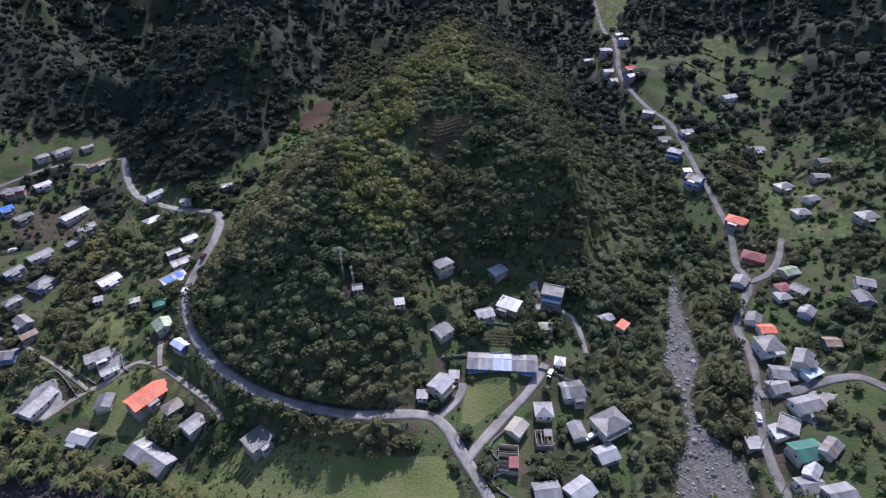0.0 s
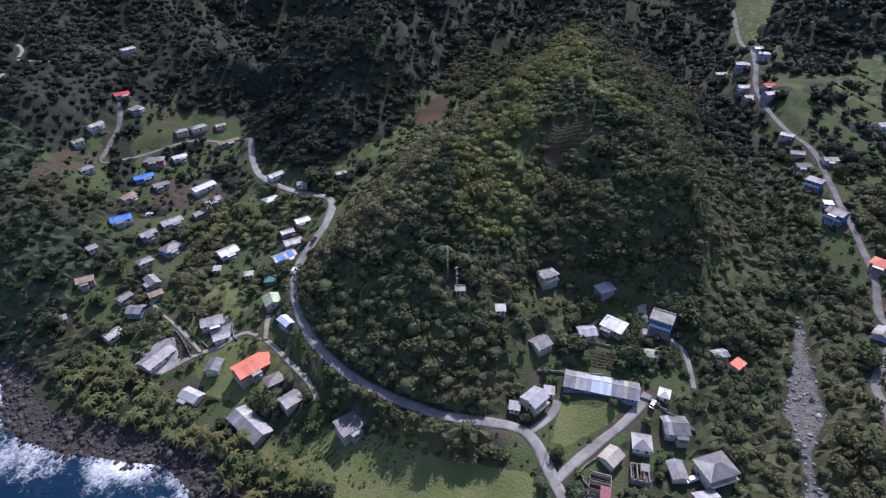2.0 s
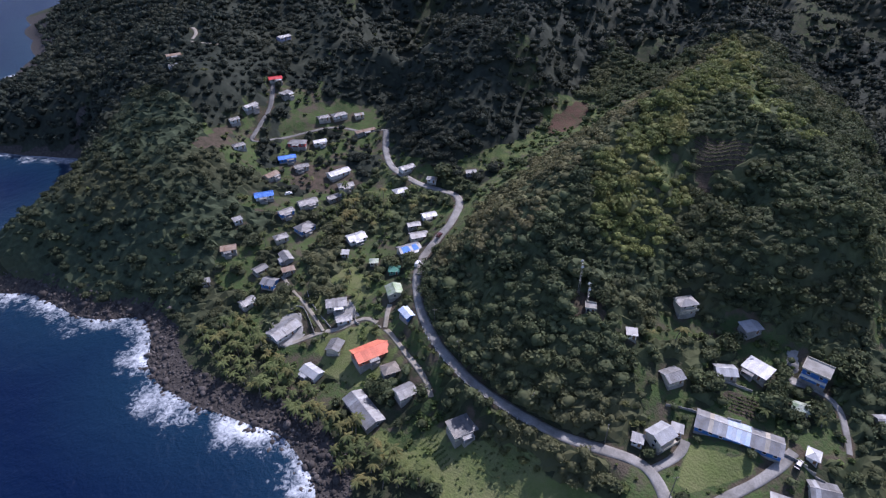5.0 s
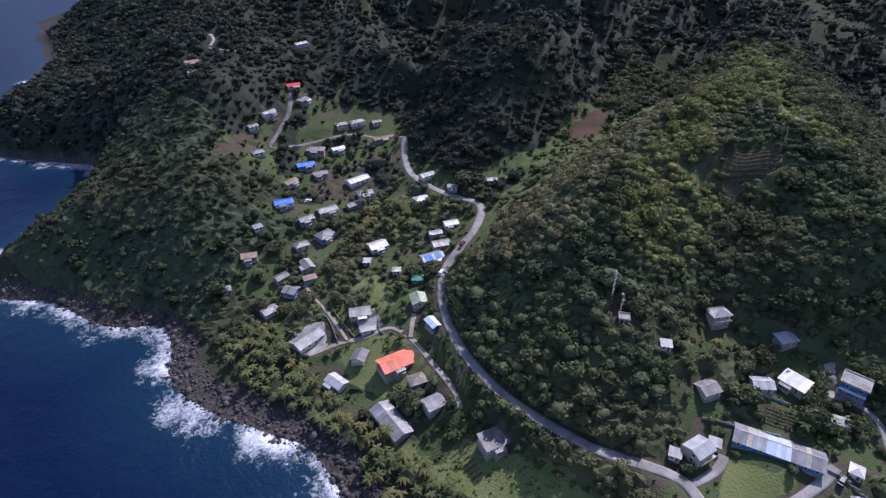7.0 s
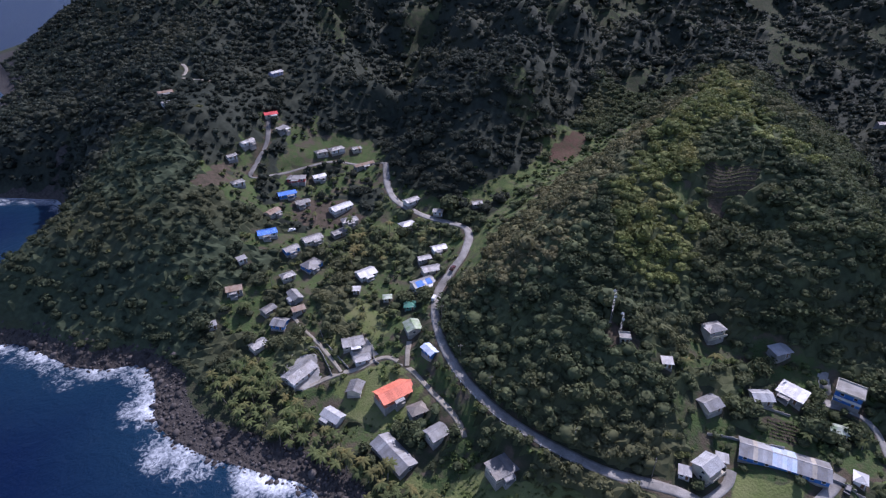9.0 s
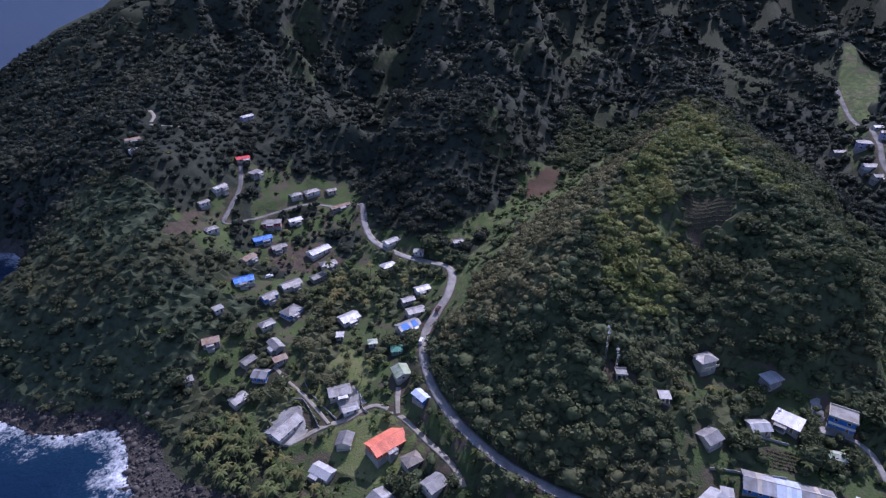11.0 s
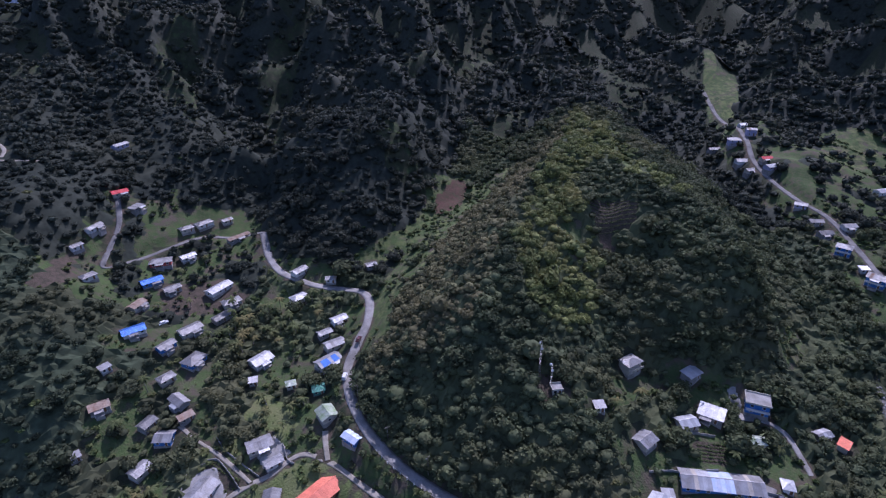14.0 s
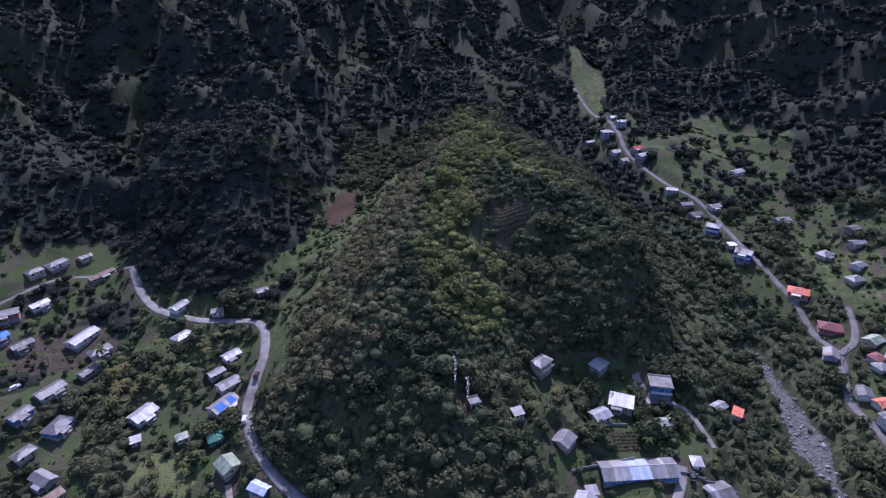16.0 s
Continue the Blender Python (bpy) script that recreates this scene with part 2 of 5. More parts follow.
def sea_surface():
    """Deep blue water with waves, and broken white foam along the shore."""
    m = bpy.data.materials.new("sea_water")
    m.use_nodes = True
    n, l = m.node_tree.nodes, m.node_tree.links
    b = n["Principled BSDF"]
    pos = n.new("ShaderNodeNewGeometry").outputs["Position"]
    a = n.new("ShaderNodeAttribute")
    a.attribute_name = "shore"

    def tex(scale, detail, rough=0.6, warp=0.0):
        t = n.new("ShaderNodeTexNoise")
        t.inputs["Scale"].default_value, t.inputs["Detail"].default_value, t.inputs["Roughness"].default_value, t.inputs["Distortion"].default_value = scale, detail, rough, warp
        l.new(pos, t.inputs[0])
        return t.outputs[0]

    def calc(op, x, y, z=0.0):
        k = n.new("ShaderNodeMath")
        k.operation = op
        for s, v in zip(k.inputs, (x, y, z)):
            if isinstance(v, float):
                s.default_value = v
            else:
                l.new(v, s)
        return k.outputs[0]

    reach = calc("MULTIPLY_ADD", tex(0.055, 4), 44.0, -10.5)
    near = calc("SUBTRACT", reach, a.outputs["Fac"])
    near = calc("MULTIPLY", near, 0.085)
    lace = calc("MULTIPLY_ADD", tex(0.42, 9, 0.72, 1.2), 3.6, -1.95)
    foam = calc("ADD", near, lace)
    fleck = calc("MULTIPLY_ADD", tex(0.22, 10, 0.8, 2.2), 5.0, -3.35)
    foam = calc("MAXIMUM", foam, fleck)
    r = n.new("ShaderNodeMapRange")
    r.inputs[1].default_value, r.inputs[2].default_value = 0.12, 1.5
    l.new(foam, r.inputs[0])
    depth = n.new("ShaderNodeMapRange")
    depth.inputs[1].default_value, depth.inputs[2].default_value = 0.0, 45.0
    l.new(a.outputs["Fac"], depth.inputs[0])
    water = n.new("ShaderNodeMixRGB")
    water.inputs[1].default_value, water.inputs[2].default_value = (0.009, 0.032, 0.062, 1), (0.003, 0.011, 0.040, 1)
    l.new(depth.outputs[0], water.inputs[0])
    mix = n.new("ShaderNodeMixRGB")
    mix.inputs[2].default_value = (0.72, 0.76, 0.80, 1)
    l.new(r.outputs[0], mix.inputs[0]), l.new(water.outputs[0], mix.inputs[1])
    l.new(mix.outputs[0], b.inputs["Base Color"])
    gloss = n.new("ShaderNodeMapRange")
    gloss.inputs[3].default_value, gloss.inputs[4].default_value = 0.34, 0.9
    l.new(r.outputs[0], gloss.inputs[0]), l.new(gloss.outputs[0], b.inputs["Roughness"])
    b.inputs["IOR"].default_value, b.inputs["Specular IOR Level"].default_value = 1.33, 0.10
    bp = n.new("ShaderNodeBump")
    bp.inputs["Strength"].default_value, bp.inputs["Distance"].default_value = 0.85, 1.4
    l.new(calc("ADD", tex(0.11, 6, 0.6, 0.4), calc("MULTIPLY", tex(0.8, 5), 0.25)), bp.inputs["Height"])
    l.new(bp.outputs[0], b.inputs["Normal"])
    return m


# ---- mesh helpers ----
def mesh_of(name, verts, faces, material, smooth=False):
    me = bpy.data.meshes.new(name)
    me.from_pydata([tuple(v) for v in verts], [], [tuple(f) for f in faces])
    me.materials.append(material)
    if smooth:
        me.polygons.foreach_set("use_smooth", [True] * len(me.polygons))
    me.update()
    return me


def triangles(name, verts, tris, material):
    """One mesh from arrays of places and triangles."""
    me = bpy.data.meshes.new(name)
    me.vertices.add(len(verts)), me.loops.add(3 * len(tris)), me.polygons.add(len(tris))
    me.vertices.foreach_set("co", np.ascontiguousarray(verts, np.float32).ravel())
    me.loops.foreach_set("vertex_index", np.ascontiguousarray(tris, np.int32).ravel())
    me.polygons.foreach_set("loop_start", np.arange(0, 3 * len(tris), 3, dtype=np.int32))
    me.materials.append(material)
    me.update(calc_edges=True)
    return me


def part(name, bm, material, parent, label=""):
    """Links a bmesh, or a mesh, as one object under a thing or a part."""
    me = bm
    if isinstance(bm, bmesh.types.BMesh):
        me = bpy.data.meshes.new(name)
        bm.to_mesh(me), bm.free()
        me.materials.append(material)
    ob = new(name, me)
    ob.parent = parent
    return tagged(ob, label)


def boxes(*specs, bevel=0.0):
    """A bmesh of boxes, each (centre x, y, z, size x, y, z[, turn])."""
    bm = bmesh.new()
    for cx, cy, cz, sx, sy, sz, *turn in specs:
        bmesh.ops.create_cube(bm, size=1, matrix=pose(cx, cy, cz, 0, 0, turn[0] if turn else 0) @ Matrix.Diagonal((sx, sy, sz, 1)))
    if bevel:
        bmesh.ops.bevel(bm, geom=bm.edges[:], offset=bevel, segments=1, affect="EDGES")
    return bm


def empty(name, m, label, category, group=""):
    ob = new(name)
    ob.empty_display_size = 0.5
    ob.matrix_world = m
    return tagged(ob, label, category, group)


# ---- landform: height from ridge, valley, shelf and shore lines ----
LAND = {
    "headland": [(-350, 76, 10), (-335, 95, 25), (-317, 115, 36), (-301, 135, 45), (-275, 155, 51), (-266, 178, 49)],
    "headland_front": [(-300, 100, 16), (-272, 118, 27), (-255, 127, 31), (-232, 130, 22), (-211, 112, 9)],
    "far_road_shelf": [(-269, 187, 47), (-285, 199, 55), (-286, 213, 59), (-290, 240, 65), (-300, 262, 70)],
    "village_west": [(-247, 187, 34), (-240, 204, 35), (-222, 172, 27), (-213, 159, 20), (-207, 140, 15), (-197, 122, 10)],
    "village_middle": [(-256, 218, 40), (-240, 240, 41), (-212, 204, 27), (-179, 177, 22), (-199, 150, 19), (-171, 119, 9), (-149, 112, 4)],
    "village_road": [(-236, 255, 40), (-205, 240, 37), (-187, 229, 36), (-172, 227, 35), (-150, 212, 31), (-146, 196, 28), (-139, 180, 26),
                     (-134, 163, 25), (-122, 148, 24), (-100, 128, 22), (-75, 119, 21), (-50, 116, 20.5), (-30, 122, 20), (-22, 116, 18), (-10, 98, 16)],
    "lower_village": [(-152, 135, 13), (-146, 123, 9.5), (-119, 124, 11), (-105, 115, 11.5), (-118, 106, 7), (-98, 99, 6), (-80, 112, 13)],
    "playing_field": [(-75, 88, 7), (-55, 98, 8), (-37, 110, 11), (-32, 95, 11), (-45, 78, 8)],
    "nose_foot": [(-127, 163, 28), (-113, 146, 27), (-90, 130, 25), (-66, 122, 24), (-44, 124, 23), (-35, 133, 23)],
    "nose": [(-103, 151, 33), (-84, 150, 40), (-58, 153, 45), (-45, 150, 39)],
    "crest": [(-95, 172, 54), (-90, 186, 63), (-85, 205, 71), (-83, 222, 76), (-80, 243, 79), (-72, 275, 84), (-60, 305, 90), (-48, 337, 92), (-53, 366, 87)],
    "east_face": [(-66, 170, 52), (-58, 190, 59), (-55, 222, 67), (-47, 246, 74), (-52, 262, 80)],
    "crest_back": [(-59, 397, 98), (-62, 440, 92), (-65, 480, 90), (-80, 535, 96), (-85, 640, 122)],
    "west_flank": [(-115, 169, 42), (-112, 200, 51), (-102, 230, 60), (-97, 270, 64), (-95, 310, 61), (-80, 345, 70)],
    "east_shoulder": [(-37, 302, 88), (-28, 268, 84), (-12, 259, 80), (0, 255, 77), (10, 240, 72), (12, 226, 66), (10, 212, 52)],
    "bowl": [(-36, 236, 60), (-34, 215, 53), (-31, 198, 46), (-23, 202, 47), (-22, 192, 37)],
    "sub_spur": [(-9, 240, 70), (-10, 222, 63), (-11, 206, 58)],
    "sub_spur_foot": [(-8, 195, 40), (6, 199, 38), (14, 206, 41)],
    "gully": [(-226, 268, 45), (-245, 300, 52), (-268, 343, 57), (-290, 400, 85)],
    "school_bench": [(-30, 186, 35), (-7, 188, 33), (-25, 158, 28), (-10, 170, 28), (0, 176, 28.5), (15, 184, 29), (-22, 138, 20), (-2, 148, 24), (17, 152, 22), (14, 180, 25)],
    "east_yards": [(13, 134, 17), (-5, 128, 17.5), (0, 112, 15.5), (26, 141, 15), (35, 134, 14.5), (28, 120, 13), (15, 100, 13)],
    "east_slope": [(38, 195, 26), (35, 220, 33), (44, 254, 37), (32, 290, 48), (25, 330, 60), (8, 302, 68)],
    "river": [(58, 60, 6), (64, 100, 10), (65, 128, 14), (62, 146, 17), (64, 170, 19), (66, 200, 22), (69, 230, 26), (66, 262, 33), (58, 310, 42), (45, 370, 48), (20, 430, 52), (0, 465, 54)],
    "east_road": [(80, 60, 16), (86, 100, 19), (85, 130, 21), (84, 165, 24), (86, 190, 26), (92, 206, 28), (100, 225, 28.5), (99, 246, 34.5), (86, 270, 40),
                  (80, 293, 44), (82, 316, 49), (72, 350, 58), (63, 384, 65), (58, 410, 69), (52, 440, 72)],
    "east_terraces": [(105, 170, 27), (118, 205, 33), (130, 240, 37), (127, 275, 39), (123, 310, 43), (121, 364, 55), (135, 420, 66), (100, 470, 74)],
    "east_hills": [(150, 160, 42), (165, 220, 52), (175, 300, 62), (185, 400, 82), (190, 500, 110)],
    "east_ridge": [(260, 200, 85), (230, 300, 95), (240, 420, 125), (300, 320, 140)],
    "west_valley": [(-150, 250, 40), (-146, 266, 46), (-136, 280, 48), (-130, 290, 49), (-151, 296, 58), (-125, 312, 52), (-151, 337, 76), (-136, 349, 62), (-108, 345, 60), (-92, 400, 74), (-90, 432, 88)],
    "west_spur": [(-196, 262, 50), (-176, 255, 50), (-171, 240, 42), (-163, 264, 54), (-174, 284, 68), (-178, 304, 84), (-172, 318, 95), (-185, 370, 104), (-200, 430, 116)],
    "west_slopes": [(-259, 245, 48), (-248, 264, 46), (-231, 256, 42), (-211, 277, 58), (-207, 312, 81), (-300, 300, 82), (-310, 322, 95), (-343, 300, 90), (-377, 254, 95), (-343, 209, 82), (-307, 201, 80)],
    "back_wall": [(-180, 480, 128), (-130, 531, 95), (-190, 600, 165), (-80, 720, 150), (-20, 740, 135), (45, 770, 92), (110, 760, 135), (180, 640, 160)],
    "far_rim": [(-420, 420, 150), (-330, 520, 175), (-320, 660, 210), (-200, 780, 235), (-60, 900, 225), (100, 950, 200), (240, 800, 240), (340, 560, 235), (420, 330, 210)],
    "north_ridge": [(-460, 400, 155), (-540, 432, 152), (-645, 460, 140), (-757, 475, 115), (-850, 480, 90), (-1000, 520, 40)],
    "cliff_top": [(-372, 165, 42), (-412, 195, 50), (-465, 225, 50), (-490, 192, 28), (-530, 178, 24), (-566, 172, 20), (-600, 190, 18), (-640, 240, 22), (-530, 245, 46), (-600, 270, 42), (-680, 320, 45), (-760, 370, 40)],
    "shore": [(-60, 20, 0), (-95, 50, 0), (-117, 78, 0), (-133, 83, 0), (-147, 84, 0), (-162, 80, 0), (-181, 77, 0), (-200, 76, 0), (-215, 81, 0), (-228, 91, 0),
              (-246, 99, 0), (-259, 87, 0), (-277, 82, 0), (-310, 80, 0), (-340, 60, 0), (-368, 66, 0)],
    "north_shore": [(-368, 66, 0), (-378, 110, 0), (-395, 140, 0), (-408, 161, 0), (-432, 177, 0), (-458, 183, 0), (-486, 170, 0), (-510, 161, 0), (-535, 153, 0), (-566, 148, 0), (-600, 163, 0), (-626, 200, 0), (-655, 238, 0),
                    (-684, 270, 0), (-731, 262, 0), (-780, 310, 0), (-860, 350, 0), (-940, 380, 0), (-1100, 460, 0)],
    "sea_bed": [(-120, 40, -9), (-160, 45, -9), (-210, 45, -9), (-250, 60, -8), (-300, 50, -9), (-390, 80, -9), (-425, 135, -9), (-470, 140, -10), (-510, 120, -12), (-590, 105, -12), (-665, 190, -12), (-730, 225, -12), (-900, 310, -12)],
    "deep": [(-200, -200, -30), (-600, -100, -30), (-1000, 100, -30), (-1400, 300, -30), (-100, -100, -20)],
    "north_sea": [(-880, 640, -8), (-1200, 640, -30), (-900, 900, -20), (-1500, 1000, -30), (-2600, 1500, -40)],
    "north_back": [(-560, 600, 130), (-700, 560, 90), (-560, 900, 120), (-300, 1300, 200)],
    "south": [(0, 20, 9), (60, -60, 4), (160, 60, 40), (300, 0, 80), (250, 120, 75)],
}


def sampled(pts, step):
    out = [pts[0]]
    for a, b in zip(pts, pts[1:]):
        n = max(1, round(math.dist(a, b) / step))
        out += [tuple(a[k] + (b[k] - a[k]) * i / n for k in range(3)) for i in range(1, n + 1)]
    return out


KNOTS = {}
for line in LAND.values():
    for p in sampled(line, 22):
        KNOTS[round(p[0] / 6), round(p[1] / 6)] = p
KNOTS = np.array(list(KNOTS.values()))


def kernel(x, y):
    return np.sqrt((x[:, None] - KNOTS[None, :, 0]) ** 2 + (y[:, None] - KNOTS[None, :, 1]) ** 2 + 36.0)


def weights():
    n = len(KNOTS)
    a = np.zeros((n + 1, n + 1))
    a[:n, :n] = kernel(KNOTS[:, 0], KNOTS[:, 1]) - np.eye(n) * 1.5
    a[:n, n] = a[n, :n] = 1
    return np.linalg.solve(a, np.r_[KNOTS[:, 2], 0])


WEIGHT = weights()


def land(x, y):
    """Height of the bare land, for arrays of x and y."""
    x, y = np.atleast_1d(np.asarray(x, float)), np.atleast_1d(np.asarray(y, float))
    out = np.empty(len(x))
    for i in range(0, len(x), 20000):
        out[i:i + 20000] = kernel(x[i:i + 20000], y[i:i + 20000]) @ WEIGHT[:-1] + WEIGHT[-1]
    return out

def inside(x, y, poly):
    """Which of the places lie in the polygon."""
    r = np.zeros(len(x), bool)
    for (ax, ay), (bx, by) in zip(poly, poly[1:] + poly[:1]):
        with np.errstate(divide="ignore", invalid="ignore"):
            r ^= ((ay > y) != (by > y)) & (x < (bx - ax) * (y - ay) / (by - ay + 1e-9) + ax)
    return r


AREA = {
    "field": [(-78, 84), (-74, 100), (-50, 111), (-34, 114), (-18, 114), (-12, 106), (-6, 92), (-30, 70)],
    "lawn": [(-15, 141), (6, 144), (2, 139), (-7, 128), (-14, 125)],
    "upper_meadow": [(-270, 219), (-274, 240), (-265, 264), (-243, 280), (-229, 264), (-256, 239)],
    "west_clearing": [(-164, 245), (-140.6, 279), (-138, 300), (-140, 322), (-123, 337), (-114, 333), (-112, 308), (-122, 280), (-137, 258), (-152.8, 237.6)],
    "red_plot": [(-135.6, 298.6), (-127.8, 329.4), (-119.4, 332), (-116.5, 304.6), (-128.4, 292.2)],
    "terrace_plot": [(-50, 252), (-39.5, 257.5), (-25.5, 256.5), (-27, 246), (-42, 240)],
    "slip": [(-43.8, 242), (-36.6, 243.7), (-35, 233), (-40.4, 234)],
    "tan_bank": [(-280, 167), (-285, 193), (-283, 199), (-272, 181), (-272, 168)],
    "valley_field": [(54, 602), (85, 582), (64, 476), (44, 480)],
    "terrace_a": [(113, 451), (146, 441), (129, 396), (94, 380)],
    "terrace_b": [(144, 425), (168, 395), (155, 360), (131, 383)],
    "terrace_c": [(100, 406), (150, 442), (167, 390), (145, 348), (112, 352)],
    "east_meadow": [(119, 297), (147, 266), (141, 227), (117, 227), (113, 252)],
    "orchard": [(81, 271), (92, 271), (95, 253), (84, 241), (75, 253)],
    "lower_green": [(-141, 131), (-130, 138), (-111, 127), (-119, 120), (-139, 119)],
    "road_bank": [(-148, 223), (-135, 218), (-123, 188), (-129, 179), (-137, 185), (-141, 206)],
    "palms": [(-205, 100), (-188, 116), (-172, 109), (-150, 106), (-127, 99), (-106, 99), (-78, 94), (-103, 80), (-126, 90), (-150, 93), (-175, 90)],
    "red_yard": [(-243, 204), (-235, 218), (-222, 199), (-231, 182)],
    "crest_grass": [(-46, 338), (-39, 338), (-25, 282), (-31, 279)],
    "slope_grass": [(-60, 235), (-50.3, 242), (-50, 226), (-52.7, 209.5), (-57.8, 222)],
    "west_flank": [(-128, 165), (-100, 158), (-88, 168), (-82, 205), (-78, 243), (-70, 275), (-58, 305), (-48, 337), (-60, 385), (-95, 330), (-112, 290), (-124, 240), (-134, 200)],
    "vine_band": [(-68, 185), (-52, 180), (-42, 200), (-40, 225), (-46, 240), (-56, 264), (-72, 264), (-77, 240), (-78, 215)],
    "orange_yard": [(-155, 127), (-143.6, 137.5), (-128, 136.5), (-118, 128), (-122, 117), (-130, 112), (-145, 114), (-156, 121)],
    "lane_lawn": [(-177, 139), (-169.6, 143), (-163, 137), (-154.5, 131), (-157, 130), (-172, 136.5)],
    "upper_lawn": [(-174, 152), (-170, 162), (-160.7, 161), (-150, 151), (-152.5, 145), (-166.5, 147)],
    "bend_lawn": [(-199, 214), (-190, 221), (-178, 212), (-186, 202)],
    "field_west": [(-92, 98), (-92, 110), (-71, 112), (-50, 114), (-60, 98), (-80, 94)],
    "shore_lawn": [(-113, 101), (-104, 102), (-82, 99), (-81, 95), (-112, 97)],
    "lane_plot": [(-175, 129.6), (-172.3, 131.8), (-159, 126.8), (-164.6, 123.7)],
    "school_plot": [(-7.5, 164.2), (2.5, 166), (2.9, 158), (-6.8, 156.7)],
    "ruin_plot": [(17.9, 120.4), (23.3, 121.5), (26, 115.6), (17.9, 114.6)],
    "village_yard": [(-250, 204), (-226, 222), (-206, 216), (-213, 202), (-232, 191)],
    "road_grove": [(-232, 235), (-208, 240), (-198, 225), (-200, 214), (-217, 221)],
    "palm_grove": [(-216, 192), (-206, 208), (-178, 205), (-161, 186), (-179, 186), (-186, 172), (-202, 172)],
    "bend_grove": [(-176, 211), (-166, 219), (-158, 212), (-167, 202)],
    "field_crops": [(-91.7, 104), (-87.5, 110.5), (-76, 107.5), (-78.4, 98.4)],
    "river_green": [(27, 220), (44, 237), (43, 216), (33, 206)],
    "mast_clearing": [(-65, 162), (-53, 164), (-49, 156.5), (-58, 152), (-63, 155)],
    "crest_lit": [(-76, 262), (-62, 262), (-42, 288), (-20, 268), (-8, 262), (-4, 268), (-28, 310), (-40, 350), (-54, 384), (-62, 384), (-62, 330), (-72, 290)],
    "flank_grass": [(-132, 180), (-143, 206), (-138, 255), (-118, 310), (-97, 352), (-92, 340), (-104, 290), (-119, 240), (-128, 199)],
    "west_village": [(-290, 180), (-302, 262), (-235, 276), (-205, 247), (-170, 236), (-146, 226), (-136, 205), (-134, 180), (-125, 155), (-92, 128),
                     (-72, 108), (-90, 98), (-140, 96), (-195, 108), (-226, 128), (-232, 150), (-255, 172)],
    "school_village": [(-38, 126), (-36, 190), (-5, 195), (20, 192), (27, 184), (29, 160), (36, 145), (42, 130), (40, 95), (-5, 90)],
    "east_village": [(76, 100), (79, 160), (84, 200), (72, 290), (44, 380), (38, 470), (78, 470), (112, 400), (150, 330), (165, 270), (150, 190), (132, 160), (130, 100)],
}
GROVES = ("road_grove", "palm_grove", "bend_grove")
MEADOW = ("mast_clearing", "field", "field_west", "shore_lawn", "lane_plot", "school_plot", "ruin_plot", "lawn", "upper_meadow", "red_plot", "terrace_plot", "slip", "valley_field", "lower_green", "road_bank", "tan_bank")
THIN = ("river_green", "orange_yard", "lane_lawn", "upper_lawn", "bend_lawn", "village_yard", "west_clearing", "terrace_a", "terrace_b", "terrace_c", "east_meadow", "orchard", "flank_grass", "crest_grass", "slope_grass")
SETTLED = ("west_village", "school_village", "east_village")

ROADS = {
    "main_road": (3.9, [(-221, 259), (-215.7, 251.1), (-208, 241.4), (-195.2, 231.2), (-177.2, 225.6), (-160.8, 225), (-150.4, 224), (-143.7, 216.8), (-139.6, 202), (-140, 189.5),
                        (-139.5, 177.6), (-133.5, 164.5), (-124.2, 151.7), (-113.3, 141.7), (-100, 132.6), (-86.2, 126.4), (-69.4, 122.1), (-51.5, 120.8), (-38.2, 124),
                        (-26.8, 126.6), (-21, 125.5), (-16.5, 121.5), (-11.5, 114.6), (-5.3, 106.8), (-1, 100), (4, 88), (8, 70)]),
    "upper_road": (2.7, [(-221, 259), (-230, 257.5), (-247.2, 249.7), (-258.3, 231.5), (-266.5, 211.8), (-272, 200), (-276.7, 209.6), (-282.2, 225.2), (-292.6, 239)]),
    "school_road": (3.2, [(-10.5, 113), (-7.5, 119), (-4.5, 124), (0.4, 131.3), (6, 138.7), (10.6, 146.4), (13.6, 153.5)]),
    "village_lane": (2.2, [(-165, 117.2), (-159.3, 125.1), (-151, 131.4), (-143.5, 139.7), (-131.1, 137.8), (-116.3, 130.8), (-101.6, 122.7), (-95.7, 117.7)]),
    "yard_lane": (2.0, [(-131.8, 138.1), (-135.5, 144.7), (-137.3, 149)]),
    "east_road": (3.1, [(48, 540), (52.4, 485.4), (57.4, 428.2), (57.5, 386.2), (68.4, 346.7), (81, 324.4), (85.5, 304), (89, 279.8), (93.3, 255.7), (96, 237.7), (94.5, 219.1),
                        (96, 206.1), (89.2, 190.9), (85.3, 180.4), (86.1, 170.1), (85.9, 159.4), (84, 148.5), (82.2, 135.7), (81.9, 124.1), (83.7, 110), (88, 90)]),
    "east_upper_road": (2.8, [(96, 206.1), (101, 209), (105.5, 212.4), (111, 221), (116, 235)]),
    "east_branch_road": (3.4, [(84.5, 148.5), (94.5, 149.5), (104, 153.2), (115, 154.3), (122, 147)]),
    "blue_house_path": (1.9, [(28.5, 163), (27.7, 167.8), (25.9, 174.2), (23.6, 178.6), (18.5, 181), (9.6, 179.6)]),
    "side_lane": (2.8, [(-21, 127.5), (-17.9, 132.3), (-15.6, 137.2), (-15.2, 142)]),
    "west_path": (1.5, [(-157, 127.6), (-172.8, 134.2), (-185.5, 138.1), (-195, 142)]),
    "hairpin_road": (2.2, [(-333.2, 240.5), (-344.9, 230.7), (-350.7, 229.9), (-358.2, 239.2), (-370.1, 244.7)]),
}


